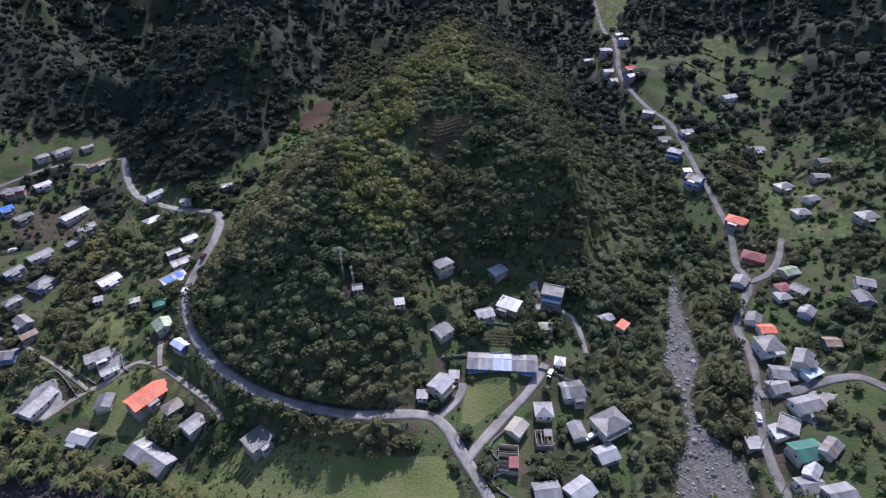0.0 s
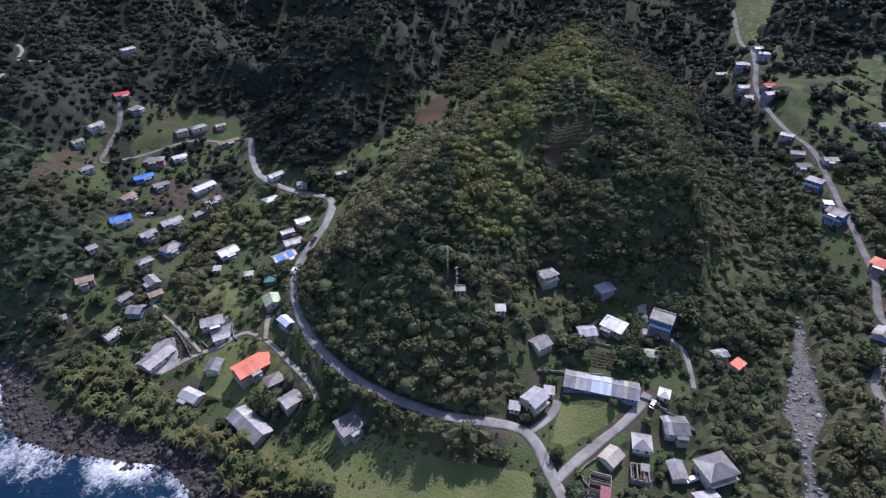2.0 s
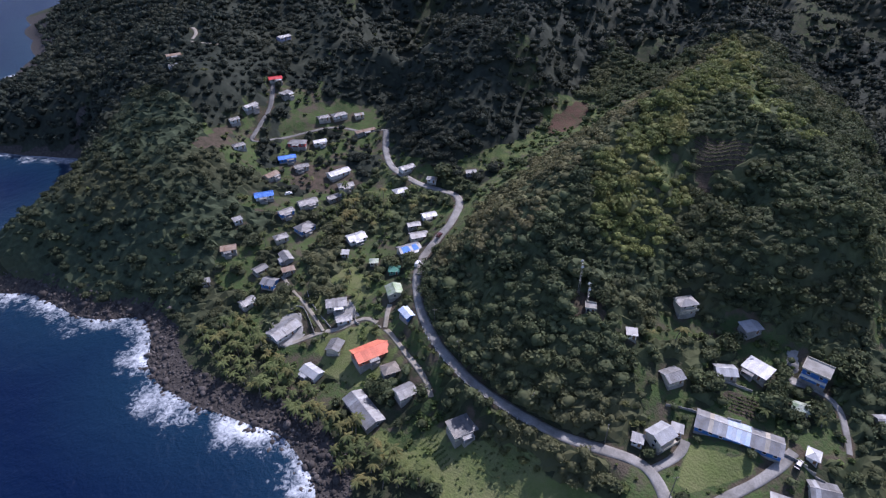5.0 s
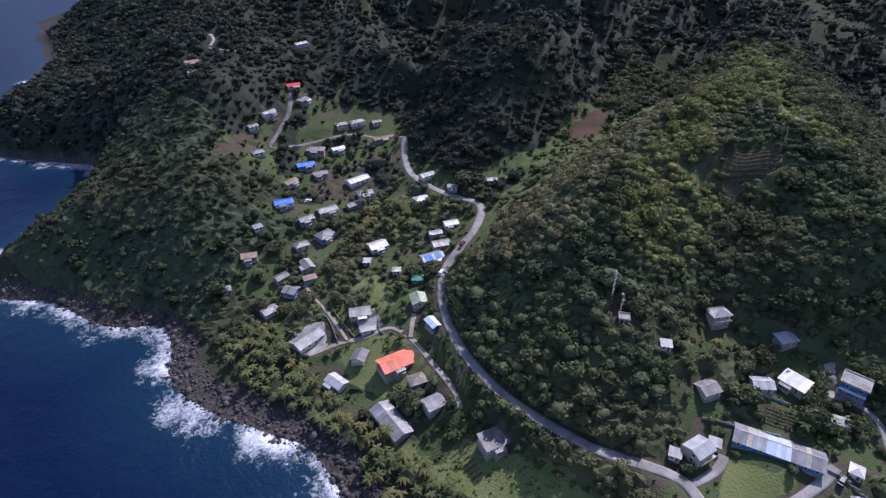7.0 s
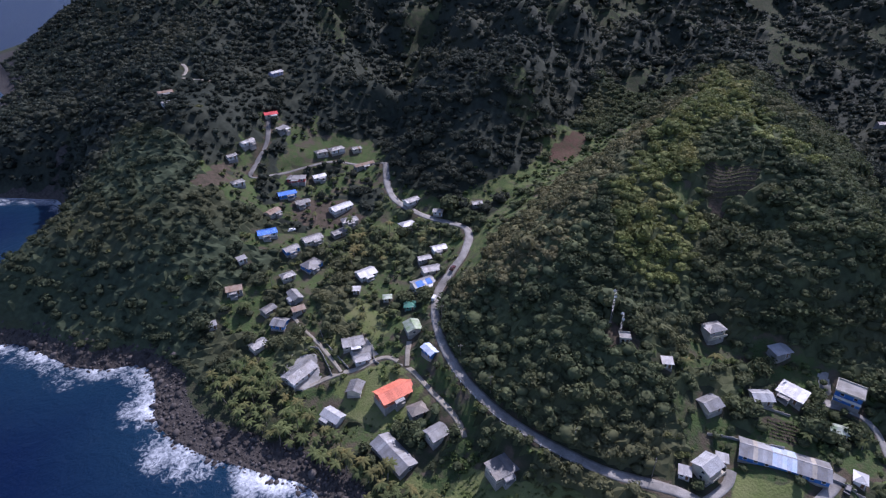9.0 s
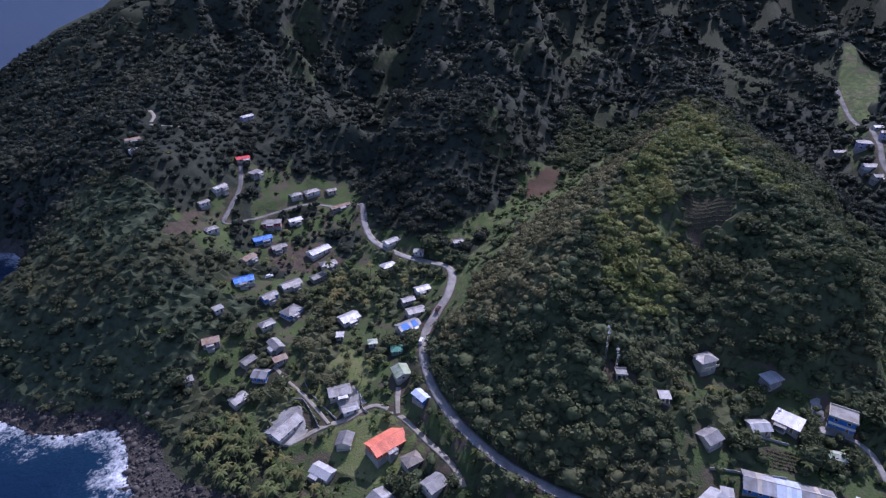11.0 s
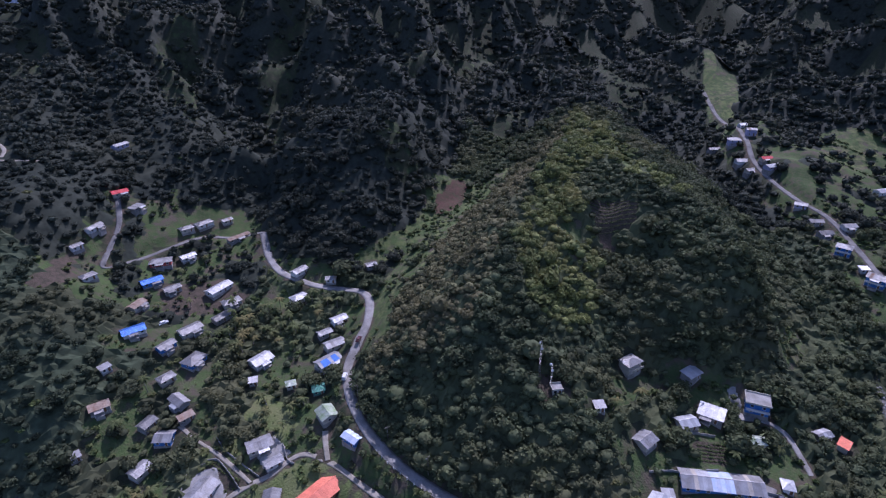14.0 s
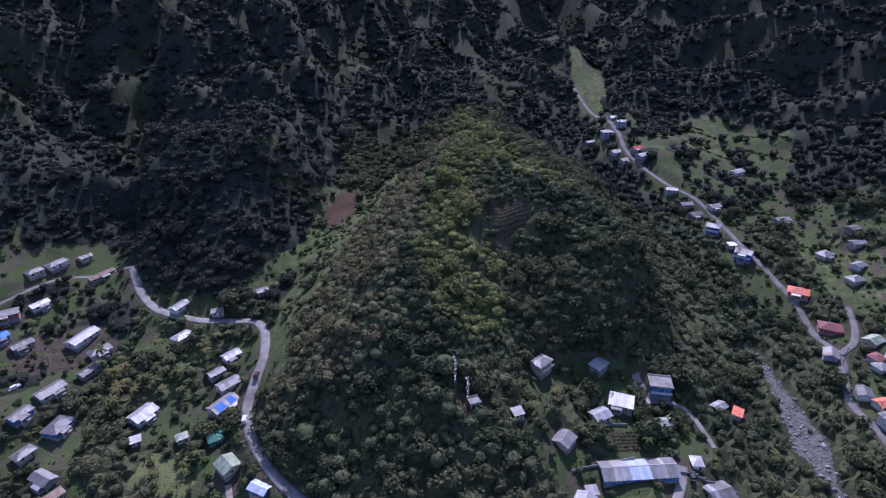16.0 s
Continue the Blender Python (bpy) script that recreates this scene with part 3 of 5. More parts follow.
def smooth_line(pts, step=1.5):
    """A rounded line through the points."""
    p = np.array([pts[0], *pts, pts[-1]], float)
    out = []
    for a, b, c, d in zip(p, p[1:], p[2:], p[3:]):
        n = max(2, int(np.hypot(*(c - b)) / step))
        for t in np.arange(n) / n:
            out.append(0.5 * (2 * b + (c - a) * t + (2 * a - 5 * b + 4 * c - d) * t * t + (3 * b - a - 3 * c + d) * t ** 3))
    return np.array(out + [p[-1]])


TRACKS, SAMPLES = {}, []
for name, (width, pts) in ROADS.items():
    line = smooth_line(pts)
    z = land(line[:, 0], line[:, 1])
    k = np.hanning(15) / np.hanning(15).sum()
    z = np.convolve(np.pad(z, 7, "edge"), k, "valid")
    TRACKS[name] = (width, line, z)
    SAMPLES.append(np.c_[line, z, np.full(len(z), width)])
SAMPLES = np.concatenate(SAMPLES)


def road_near(x, y):
    """Distance to the nearest road's edge and that road's height."""
    best, high = np.full(len(x), 999.0), np.zeros(len(x))
    for i in range(0, len(x), 8000):
        s = slice(i, i + 8000)
        d = np.hypot(x[s, None] - SAMPLES[None, :, 0], y[s, None] - SAMPLES[None, :, 1]) - SAMPLES[None, :, 3] / 2
        j = d.argmin(1)
        best[s], high[s] = d[np.arange(len(j)), j], SAMPLES[j, 2]
    return best, high


def waves(x, y):
    """Uneven ground: gullies on the high slopes, hummocks lower down."""
    g = np.sin(x * 0.061 + 1.7 * np.sin(y * 0.023)) * np.sin(y * 0.047 + 1.3 * np.sin(x * 0.031)) + 0.5 * np.sin(x * 0.13 + y * 0.11 + 2 * np.sin(y * 0.05))
    h = np.sin(x * 0.31 + 2 * np.sin(y * 0.17)) * np.sin(y * 0.27 + 2 * np.sin(x * 0.13))
    return g, h


def ground(x, y):
    """Height of the finished ground: the landform, roughened, with the roads cut level into it."""
    x, y = np.atleast_1d(np.asarray(x, float)), np.atleast_1d(np.asarray(y, float))
    z = land(x, y)
    g, h = waves(x, y)
    high = np.clip((z - 55) / 60, 0, 1) * np.clip((y - 260) / 150, 0, 1)
    high = high * (1 - np.exp(-((x + 45) / 70) ** 2) * np.clip((440 - y) / 60, 0, 1))
    z = z + g * high * 15.0 + h * 0.25 * np.clip(z / 6, 0, 1)
    spur = np.exp(-((x + 50) / 55) ** 4) * np.clip((z - 44) / 14, 0, 1) * np.clip((400 - y) / 30, 0, 1)
    z = z + spur * 2.2 * np.sin(x * 0.17 + y * 0.10 + 1.6 * np.sin(y * 0.06)) * np.sin(y * 0.13 - x * 0.05 + 1.4 * np.sin(x * 0.08))
    near = (x > -390) & (x < 140) & (y > 50) & (y < 560)
    d, rz = np.full(len(x), 999.0), np.zeros(len(x))
    if near.any():
        d[near], rz[near] = road_near(x[near], y[near])
    t = np.clip((d - 0.8) / 4.5, 0, 1)
    t = t * t * (3 - 2 * t)
    return np.where(d < 6, (rz - 0.12) * (1 - t) + z * t, z)


SHORE = np.array([p[:2] for n in ("shore", "north_shore") for p in sampled(LAND[n], 4)])


def axis_steps(low, high, core_low, core_high, step):
    a = list(np.arange(core_low, core_high + step / 2, step))
    s = step
    while a[-1] < high:
        s *= 1.22
        a.append(a[-1] + s)
    s = step
    while a[0] > low:
        s *= 1.22
        a.insert(0, a[0] - s)
    return np.array(a)


def sheet(name, xs, ys, z_of, material, keep=None):
    """A grid of ground or water over the steps xs and ys."""
    gx, gy = np.meshgrid(xs, ys)
    x, y = gx.ravel(), gy.ravel()
    z = z_of(x, y)
    i = np.arange(len(x)).reshape(gx.shape)
    q = np.stack([i[:-1, :-1], i[:-1, 1:], i[1:, 1:], i[1:, :-1]], -1).reshape(-1, 4)
    if keep is not None:
        q = q[keep(x, y, z)[q].any(1)]
    me = triangles(name, np.c_[x, y, z], np.concatenate([q[:, [0, 1, 2]], q[:, [0, 2, 3]]]), material)
    me.polygons.foreach_set("use_smooth", np.ones(len(me.polygons), bool))
    return new(name, me), x, y, z


def attribute(me, name, values):
    a = me.attributes.new(name, "FLOAT", "POINT")
    a.data.foreach_set("value", np.ascontiguousarray(values, np.float32))


def density(x, y):
    """How wooded a place is, from 0 to 1."""
    d = np.ones(len(x))
    grove = np.sin(x * 0.12 + 1.3 * np.sin(y * 0.09)) * np.sin(y * 0.11 + 1.5 * np.sin(x * 0.07))
    for n in SETTLED:
        here = inside(x, y, AREA[n])
        d[here] = {"west_village": 0.46, "east_village": 0.6}.get(n, 0.36) * np.where(grove[here] > 0.05, 1.75, 0.55)
    upper = inside(x, y, AREA["west_village"]) & (y > 160)
    d[upper] = np.minimum(d[upper] * 1.35, 0.95)
    for n in THIN:
        d[inside(x, y, AREA[n])] = 0.2
    for n in MEADOW:
        d[inside(x, y, AREA[n])] = 0.0
    for n in GROVES:
        d[inside(x, y, AREA[n])] = 0.7
    return d


def open_slope(x, y):
    """Grassy strips between the woods of the far hills."""
    return (np.sin(x * 0.05 + 0.02 * y + 2 * np.sin(y * 0.02)) * np.sin(y * 0.016 + 1.5 * np.sin(x * 0.02)) > 0.58) & (y > 300) & ((x < -60) | (y > 480))


xs = axis_steps(-4600, 4600, -400, 190, 2.6)
ys = axis_steps(-4600, 4600, 60, 420, 2.6)
terrain, tx, ty, tz = sheet("ground", xs, ys, ground, ground_surface())
tagged(terrain, "steep green valley land with grass, earth and dark rock", "ground", kind="structure")
tr, _ = road_near(tx, ty)
river_line = smooth_line([p[:2] for p in LAND["river"]], 3)
BED_Y, BED_W = [90, 124, 138, 150, 165, 182, 205, 225], [10.5, 10.5, 2.2, 2.0, 6.4, 4.2, 2.0, 0.0]
rd = np.array([np.min(np.hypot(river_line[:, 0] - a, river_line[:, 1] - b)) if 20 < a < 110 and 40 < b < 460 else 99 for a, b in zip(tx, ty)])
rock_d = np.full(len(tx), 99.0)
low_land = np.flatnonzero(((tz < 6) & (tx < 0)) | ((tz < 34) & (tx < -365)))
for i in np.array_split(low_land, 20):
    rock_d[i] = np.hypot(tx[i, None] - SHORE[None, :, 0], ty[i, None] - SHORE[None, :, 1]).min(1)
mask = lambda *names: np.clip(sum(inside(tx, ty, AREA[n]).astype(float) for n in names), 0, 1)
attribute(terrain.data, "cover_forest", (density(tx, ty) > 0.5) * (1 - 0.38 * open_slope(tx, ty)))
attribute(terrain.data, "cover_lawn", 0.43 * mask("west_clearing", "flank_grass", "road_bank", "bend_lawn", "crest_grass", "slope_grass", "river_green", "valley_field", "terrace_a", "east_meadow") + mask("field", "field_west", "lawn", "lower_green", "orange_yard", "lane_lawn", "upper_lawn", "shore_lawn"))
attribute(terrain.data, "cover_earth", np.clip(mask("slip", "tan_bank", "red_yard", "mast_clearing") + 0.75 * mask("village_yard") + (tr < 1.2) * 0.62, 0, 1))
attribute(terrain.data, "cover_plot", mask("terrace_plot", "lane_plot", "school_plot", "ruin_plot"))
attribute(terrain.data, "cover_red", mask("red_plot"))
attribute(terrain.data, "cover_bed", np.clip((np.interp(ty, BED_Y, BED_W) + 1.5 - rd) / 4, 0, 1))
attribute(terrain.data, "cover_rock", np.where(tx < -365, np.clip((34 - rock_d) / 9, 0, 1), np.where(tz < 6, np.clip((16 - rock_d) / 7, 0, 1), 0)))

sea_xs, sea_ys = axis_steps(-4600, 4600, -520, -60, 2.6), axis_steps(-4600, 4600, -20, 210, 2.6)
sea, sx, sy, sz = sheet("sea", sea_xs, sea_ys, lambda x, y: np.sin(x * 0.21 + 2 * np.sin(y * 0.07)) * np.sin(y * 0.17) * 0.12 + 120 * np.clip((np.hypot(x + 30, y) - 1400) / 3200, 0, 1.5) ** 2, sea_surface(), keep=lambda x, y, z: land(x, y) < 3)
shore_d = np.empty(len(sx))
for i in range(0, len(sx), 5000):
    shore_d[i:i + 5000] = np.hypot(sx[i:i + 5000, None] - SHORE[None, :, 0], sy[i:i + 5000, None] - SHORE[None, :, 1]).min(1)
attribute(sea.data, "shore", shore_d)
tagged(sea, "deep blue sea with white surf along the rocks", "water", kind="structure")

for name, (width, line, z) in TRACKS.items():
    d = np.gradient(line, axis=0)
    side = np.c_[-d[:, 1], d[:, 0]] / (np.hypot(d[:, 0], d[:, 1])[:, None] + 1e-9)
    rows = []
    for off, drop in ((-0.5, -0.35), (-0.5, 0.05), (-0.25, 0.08), (0.0, 0.10), (0.25, 0.08), (0.5, 0.05), (0.5, -0.35)):
        wob = 0.12 * np.sin(np.arange(len(z)) * 0.37 + off * 9) * (abs(off) == 0.5)
        rows.append(np.c_[line + side * (off * width + wob)[:, None], z + drop])
    v = np.stack(rows, 1).reshape(-1, 3)
    k = np.arange(len(z) - 1)[:, None] * 7 + np.arange(6)[None, :]
    q = np.stack([k, k + 7, k + 8, k + 1], -1).reshape(-1, 4)
    lanes = name in ("village_lane", "yard_lane", "west_path", "hairpin_road")
    strip = new(name, mesh_of(name, v, q, TRACK if lanes else EAST_ROAD if name.startswith("east") or name == "upper_road" else ROAD, True))
    tagged(strip, "narrow dirt lane with worn edges" if lanes else "narrow winding concrete road with worn pale surface", "road", kind="structure")


def concrete_yard(pts):
    """A poured yard slab that follows the ground."""
    p = np.array(pts)
    gx, gy = np.arange(p[:, 0].min(), p[:, 0].max() + 0.5, 0.5), np.arange(p[:, 1].min(), p[:, 1].max() + 0.5, 0.5)
    slab_ob = sheet("concrete_yard", gx, gy, lambda x, y: np.where(inside(x, y, pts), ground(x, y) + 0.16, ground(x, y) - 0.3), CONCRETE, keep=lambda x, y, z: inside(x, y, pts))[0]
    tagged(slab_ob, "stained poured concrete yard beside the houses", "yard", kind="structure")


concrete_yard([(-161, 137.7), (-156, 139.5), (-157.5, 146), (-147.5, 140.6), (-149.9, 137.6), (-154.4, 133.1)])
concrete_yard([(5.6, 189.5), (9, 190.8), (11.3, 183), (18.5, 182.9), (17.4, 180.7), (8.5, 178.9)])
concrete_yard([(-181, 116), (-177, 128), (-172, 130), (-164, 123), (-163, 118.5), (-166, 114)])
concrete_yard([(97, 136), (93, 139), (100, 150), (107, 148)])

# ---- houses ----
GRAIN = random.Random(7)
ROOF_WORDS = {"grey": "weathered grey", "pale": "pale galvanised", "white": "white", "dark": "dark", "rust": "rusted", "blue": "blue", "bluewhite": "blue and white", "orange": "orange",
              "red": "bright red", "maroon": "maroon", "green": "green", "moss": "mossy grey", "brown": "brown", "cream": "cream", "concrete": "flat concrete", "school": "pale patched"}


def slab(a, b, c, d, thick):
    """A bmesh of one thick sheet over four corners."""
    bm = bmesh.new()
    up = (Vector(b) - Vector(a)).cross(Vector(d) - Vector(a)).normalized() * thick
    top = [bm.verts.new(Vector(p) + up) for p in (a, b, c, d)]
    low = [bm.verts.new(Vector(p)) for p in (a, b, c, d)]
    bm.faces.new(top), bm.faces.new(low[::-1])
    for i in range(4):
        j = (i + 1) % 4
        bm.faces.new((low[i], low[j], top[j], top[i]))
    return bm


def roof_sheets(root, kind, x0, x1, eave, ridge, high, top, material, alt=None):
    """A slope of separate sheets that run from the ridge down to the eave."""
    n = max(3, round((x1 - x0) / 1.3))
    for i in range(n):
        a, b = x0 + (x1 - x0) * i / n, x0 + (x1 - x0) * (i + 1) / n
        lift = GRAIN.uniform(0, 0.03)
        over = GRAIN.uniform(-0.06, 0.06)
        e = eave + math.copysign(over, eave - ridge)
        m = alt(i, n) if alt else material
        p = [(a + 0.01, e, high + lift), (b - 0.01, e, high + lift), (b - 0.01, ridge, top + lift), (a + 0.01, ridge, top + lift)]
        part("roof_sheet", slab(*(p if e < ridge else [p[1], p[0], p[3], p[2]]), 0.05), m, root)


def windows(root, length, width, base, storeys, wall_high, seed):
    """Windows and a door, set into frames that stand proud of the walls."""
    r = random.Random(seed)
    for s in range(storeys):
        z = base + s * 2.15 + 1.25
        for side in (-1, 1):
            n = max(2, int(length / 2.8))
            for i in range(n):
                x = -length / 2 + length * (i + 0.5) / n
                if s == 0 and side == -1 and i == n // 2:
                    dr = part("door", boxes((x, side * (width / 2 + 0.03), base + 1.02, 0.9, 0.08, 2.04), bevel=0.01), WOOD, root)
                    part("door_frame", boxes((x - 0.5, side * (width / 2 + 0.04), base + 1.05, 0.1, 0.12, 2.1), (x + 0.5, side * (width / 2 + 0.04), base + 1.05, 0.1, 0.12, 2.1), (x, side * (width / 2 + 0.04), base + 2.15, 1.1, 0.12, 0.1)), TRIM, dr)
                elif r.random() < 0.85:
                    one_window(root, pose(x, side * (width / 2), z, 0, 0, 0 if side < 0 else 180))
        for side in (-1, 1):
            if width > 5.5:
                one_window(root, pose(side * length / 2, r.uniform(-1, 1), z, 0, 0, 90 * side))


def one_window(root, m):
    bm = boxes((-0.52, -0.03, 0, 0.08, 0.10, 1.08), (0.52, -0.03, 0, 0.08, 0.10, 1.08), (0, -0.03, 0.52, 1.12, 0.10, 0.08), (0, -0.04, -0.54, 1.2, 0.16, 0.08))
    bm.transform(m)
    w = part("window", bm, TRIM, root)
    bm = boxes((0, -0.02, 0, 0.96, 0.04, 0.98))
    bm.transform(m)
    part("pane", bm, GLASS, w)


def wall_shell(length, width, low, high, top, kind):
    """Walls up to the roof, with gables where the roof has them."""
    bm = bmesh.new()
    x, y = length / 2, width / 2
    base = [bm.verts.new(p) for p in ((-x, -y, low), (x, -y, low), (x, y, low), (-x, y, low))]
    lift = top - high if kind == "shed" else 0
    up = [bm.verts.new(p) for p in ((-x, -y, high), (x, -y, high), (x, y, high + lift), (-x, y, high + lift))]
    bm.faces.new(base[::-1])
    bm.faces.new((base[0], base[1], up[1], up[0])), bm.faces.new((base[2], base[3], up[3], up[2]))
    if kind in ("gable", "tarp"):
        g = [bm.verts.new((x, 0, top)), bm.verts.new((-x, 0, top))]
        bm.faces.new((base[1], base[2], up[2], g[0], up[1])), bm.faces.new((base[3], base[0], up[0], g[1], up[3]))
        bm.faces.new((up[0], up[1], g[0], g[1])), bm.faces.new((up[2], up[3], g[1], g[0]))
    else:
        bm.faces.new((base[1], base[2], up[2], up[1])), bm.faces.new((base[3], base[0], up[0], up[3]))
        bm.faces.new(up)
    return bm


FOOTPRINTS = []


def house(x, y, length, width, yaw, kind, roof, wall, storeys=1, name="house", words=""):
    """A village house on a plinth, with walls, openings and a sheet roof."""
    seed = int(abs(x * 131 + y * 17))
    r = random.Random(seed)
    if length < width and kind in ("gable", "tarp"):
        length, width, yaw = width, length, yaw + 90
    k = 1.0 if length > 13 else 0.88
    length, width = max(length * 0.92 * k, 3.0), max(width * 0.86 * k, 2.8)
    FOOTPRINTS.append((x, y, length / 2 + 0.5, width / 2 + 0.5, math.cos(radians(yaw)), math.sin(radians(yaw))))
    corner = [(sx * length / 2, sy * width / 2) for sx in (-1, 1) for sy in (-1, 1)]
    ca, sa = math.cos(radians(yaw)), math.sin(radians(yaw))
    zs = ground([x + a * ca - b * sa for a, b in corner] + [x], [y + a * sa + b * ca for a, b in corner] + [y])
    base = float(zs[:4].mean()) - 0.1
    depth = base - float(zs.min()) + 0.6
    colour = ROOF_WORDS[roof]
    label = words or f"small {wall} house with a {colour} {'hipped' if kind == 'hip' else 'flat' if kind == 'flat' else 'sheet metal'} roof"
    root = empty(name, pose(x, y, base - depth, 0, 0, yaw), label, name.replace("_", " "), "village houses" if name == "house" else "")
    low = depth
    tall = 4.3 if storeys == 2 else 2.2 if length > 5 else 2.05
    high, o = low + tall, 0.5
    rise = 0.19 * width if kind in ("gable", "tarp") else 0.2 * min(width, length) if kind == "hip" else 0.12 * width
    top = high + rise
    part("plinth", boxes((0, 0, depth / 2, length + 0.3, width + 0.3, depth - 0.004)), CONCRETE, root, "stained concrete plinth")
    if kind == "ruin":
        ruin_parts(root, length, width, low, roof, r)
        return root
    part("wall", wall_shell(length, width, low, high, top - 0.02, kind), WALL[wall], root)
    windows(root, length, width, low, storeys, high, seed)
    mat = ROOF[roof]
    eave_drop = rise * o / (width / 2)
    if kind in ("gable", "tarp"):
        alt = None
        if roof == "school":
            alt = lambda i, n: ROOF["bluewhite"] if n * 0.34 < i < n * 0.58 else ROOF["white"] if n * 0.2 < i <= n * 0.34 else ROOF["cream"] if i in (3, 11, 15) else ROOF["pale"]
        elif r.random() < 0.4:
            odd = ROOF[r.choice(["rust", "grey", "white"])] if roof in ("pale", "grey", "rust") else mat
            spot = r.randint(0, 5)
            alt = lambda i, n: odd if i == spot else mat
        for side in (-1, 1):
            roof_sheets(root, kind, -length / 2 - o, length / 2 + o, side * (width / 2 + o), 0.0, high - eave_drop + 0.03, top + 0.03, mat, alt)
        part("ridge_cap", boxes((0, 0, top + 0.08, length + 2 * o, 0.35, 0.07), bevel=0.02), mat, root)
        if kind == "tarp":
            for cx, wd in ((-length * 0.22, length * 0.4), (length * 0.25, length * 0.3)):
                part("tarpaulin", slab((cx - wd / 2, -width / 2 - o, high - eave_drop + 0.13), (cx + wd / 2, -width / 2 - 0.2, high - eave_drop + 0.17), (cx + wd / 2 - 0.4, -0.1, top + 0.14), (cx - wd / 2 + 0.2, -0.1, top + 0.15), 0.04), ROOF["blue"], root, "creased blue tarpaulin over the roof")
    elif kind == "hip":
        a, b = length / 2 + o, width / 2 + o
        rr = max(0.15, a - b)
        lo = high - rise * o / b
        for q in (((-a, -b, lo), (a, -b, lo), (rr, 0, top), (-rr, 0, top)), ((a, b, lo), (-a, b, lo), (-rr, 0, top), (rr, 0, top)),
                  ((a, -b, lo), (a, b, lo), (rr, 0.05, top), (rr, -0.05, top)), ((-a, b, lo), (-a, -b, lo), (-rr, -0.05, top), (-rr, 0.05, top))):
            part("roof_slope", slab(*q, 0.09), mat, root)
        part("ridge_cap", boxes((0, 0, top + 0.08, 2 * rr + 0.3, 0.32, 0.08), bevel=0.02), mat, root)
    elif kind == "shed":
        grade = (top - high) / width
        roof_sheets(root, kind, -length / 2 - o, length / 2 + o, -width / 2 - o, width / 2 + o, high - grade * o + 0.04, top + grade * o + 0.04, mat)
    else:
        part("roof_slab", boxes((0, 0, high + 0.1, length + 0.9, width + 0.9, 0.2), bevel=0.02), ROOF["concrete"], root, "stained flat concrete roof slab")
        part("parapet", boxes((0, -width / 2 - 0.35, high + 0.45, length + 0.9, 0.15, 0.5), (0, width / 2 + 0.35, high + 0.45, length + 0.9, 0.15, 0.5),
                              (-length / 2 - 0.35, 0, high + 0.45, 0.15, width + 0.5, 0.5)), WALL["cream"], root)
    if kind != "flat" and length > 6.5 and r.random() < 0.6:
        w = min(4.0, length * 0.5)
        cx = r.uniform(-0.2, 0.2) * length
        part("porch_roof", slab((cx - w / 2, -width / 2 - 2.0, high - 0.55), (cx + w / 2, -width / 2 - 2.0, high - 0.55), (cx + w / 2, -width / 2 - o * 0.2, high - 0.2), (cx - w / 2, -width / 2 - o * 0.2, high - 0.2), 0.05), ROOF[r.choice(["pale", "grey", "white"])], root, "lean-to sheet porch roof")
        part("porch_floor", boxes((cx, -width / 2 - 1.0, low - 0.05, w, 2.0, 0.16), (cx, -width / 2 - 1.0, low / 2, w - 0.3, 1.8, low)), CONCRETE, root)
        for sx in (-1, 1):
            part("porch_post", boxes((cx + sx * (w / 2 - 0.12), -width / 2 - 1.85, (low + high - 0.55) / 2, 0.14, 0.14, high - 0.55 - low)), TRIM, root)
    if storeys == 2 and kind != "shed":
        part("balcony", boxes((0, -width / 2 - 0.7, low + 2.15, length, 1.4, 0.14), (0, -width / 2 - 1.35, low + 2.55, length, 0.08, 0.85)), WALL["white" if wall == "blue" else wall], root, "concrete balcony with parapet")
    return root


def ruin_parts(root, length, width, low, roof, r):
    """An unfinished shell: bare walls, cross walls, columns and part of a roof."""
    x, y = length / 2, width / 2
    for name, spec in (("wall", (0, -y, low + 1.1, length, 0.2, 2.2)), ("wall", (0, y, low + 1.3, length, 0.2, 2.6)), ("wall", (-x, 0, low + 1.3, 0.2, width - 0.2, 2.6)), ("wall", (x, 0, low + 0.8, 0.2, width - 0.2, 1.6)),
                       ("cross_wall", (-x * 0.3, 0, low + 1.2, 0.18, width - 0.4, 2.4)), ("cross_wall", (x * 0.35, 0, low + 1.2, 0.18, width - 0.4, 2.4))):
        part(name, boxes(spec), WALL["concrete"], root)
    for i in range(4):
        part("column", boxes((-x + length * i / 3, -y - 0.05, low + 1.6, 0.3, 0.3, 3.2)), CONCRETE, root)
    part("floor_slab", boxes((0, 0, low + 0.02, length - 0.3, width - 0.3, 0.1)), CONCRETE, root)
    part("roof_sheet", slab((0.1, 0.2, low + 2.75), (x, 0.2, low + 2.75), (x, y, low + 3.2), (0.1, y, low + 3.2), 0.07), ROOF[roof], root)
    for i in range(5):
        part("rafter", boxes((-x + length * (i + 0.5) / 5, 0, low + 2.72, 0.12, width, 0.12)), WOOD, root)


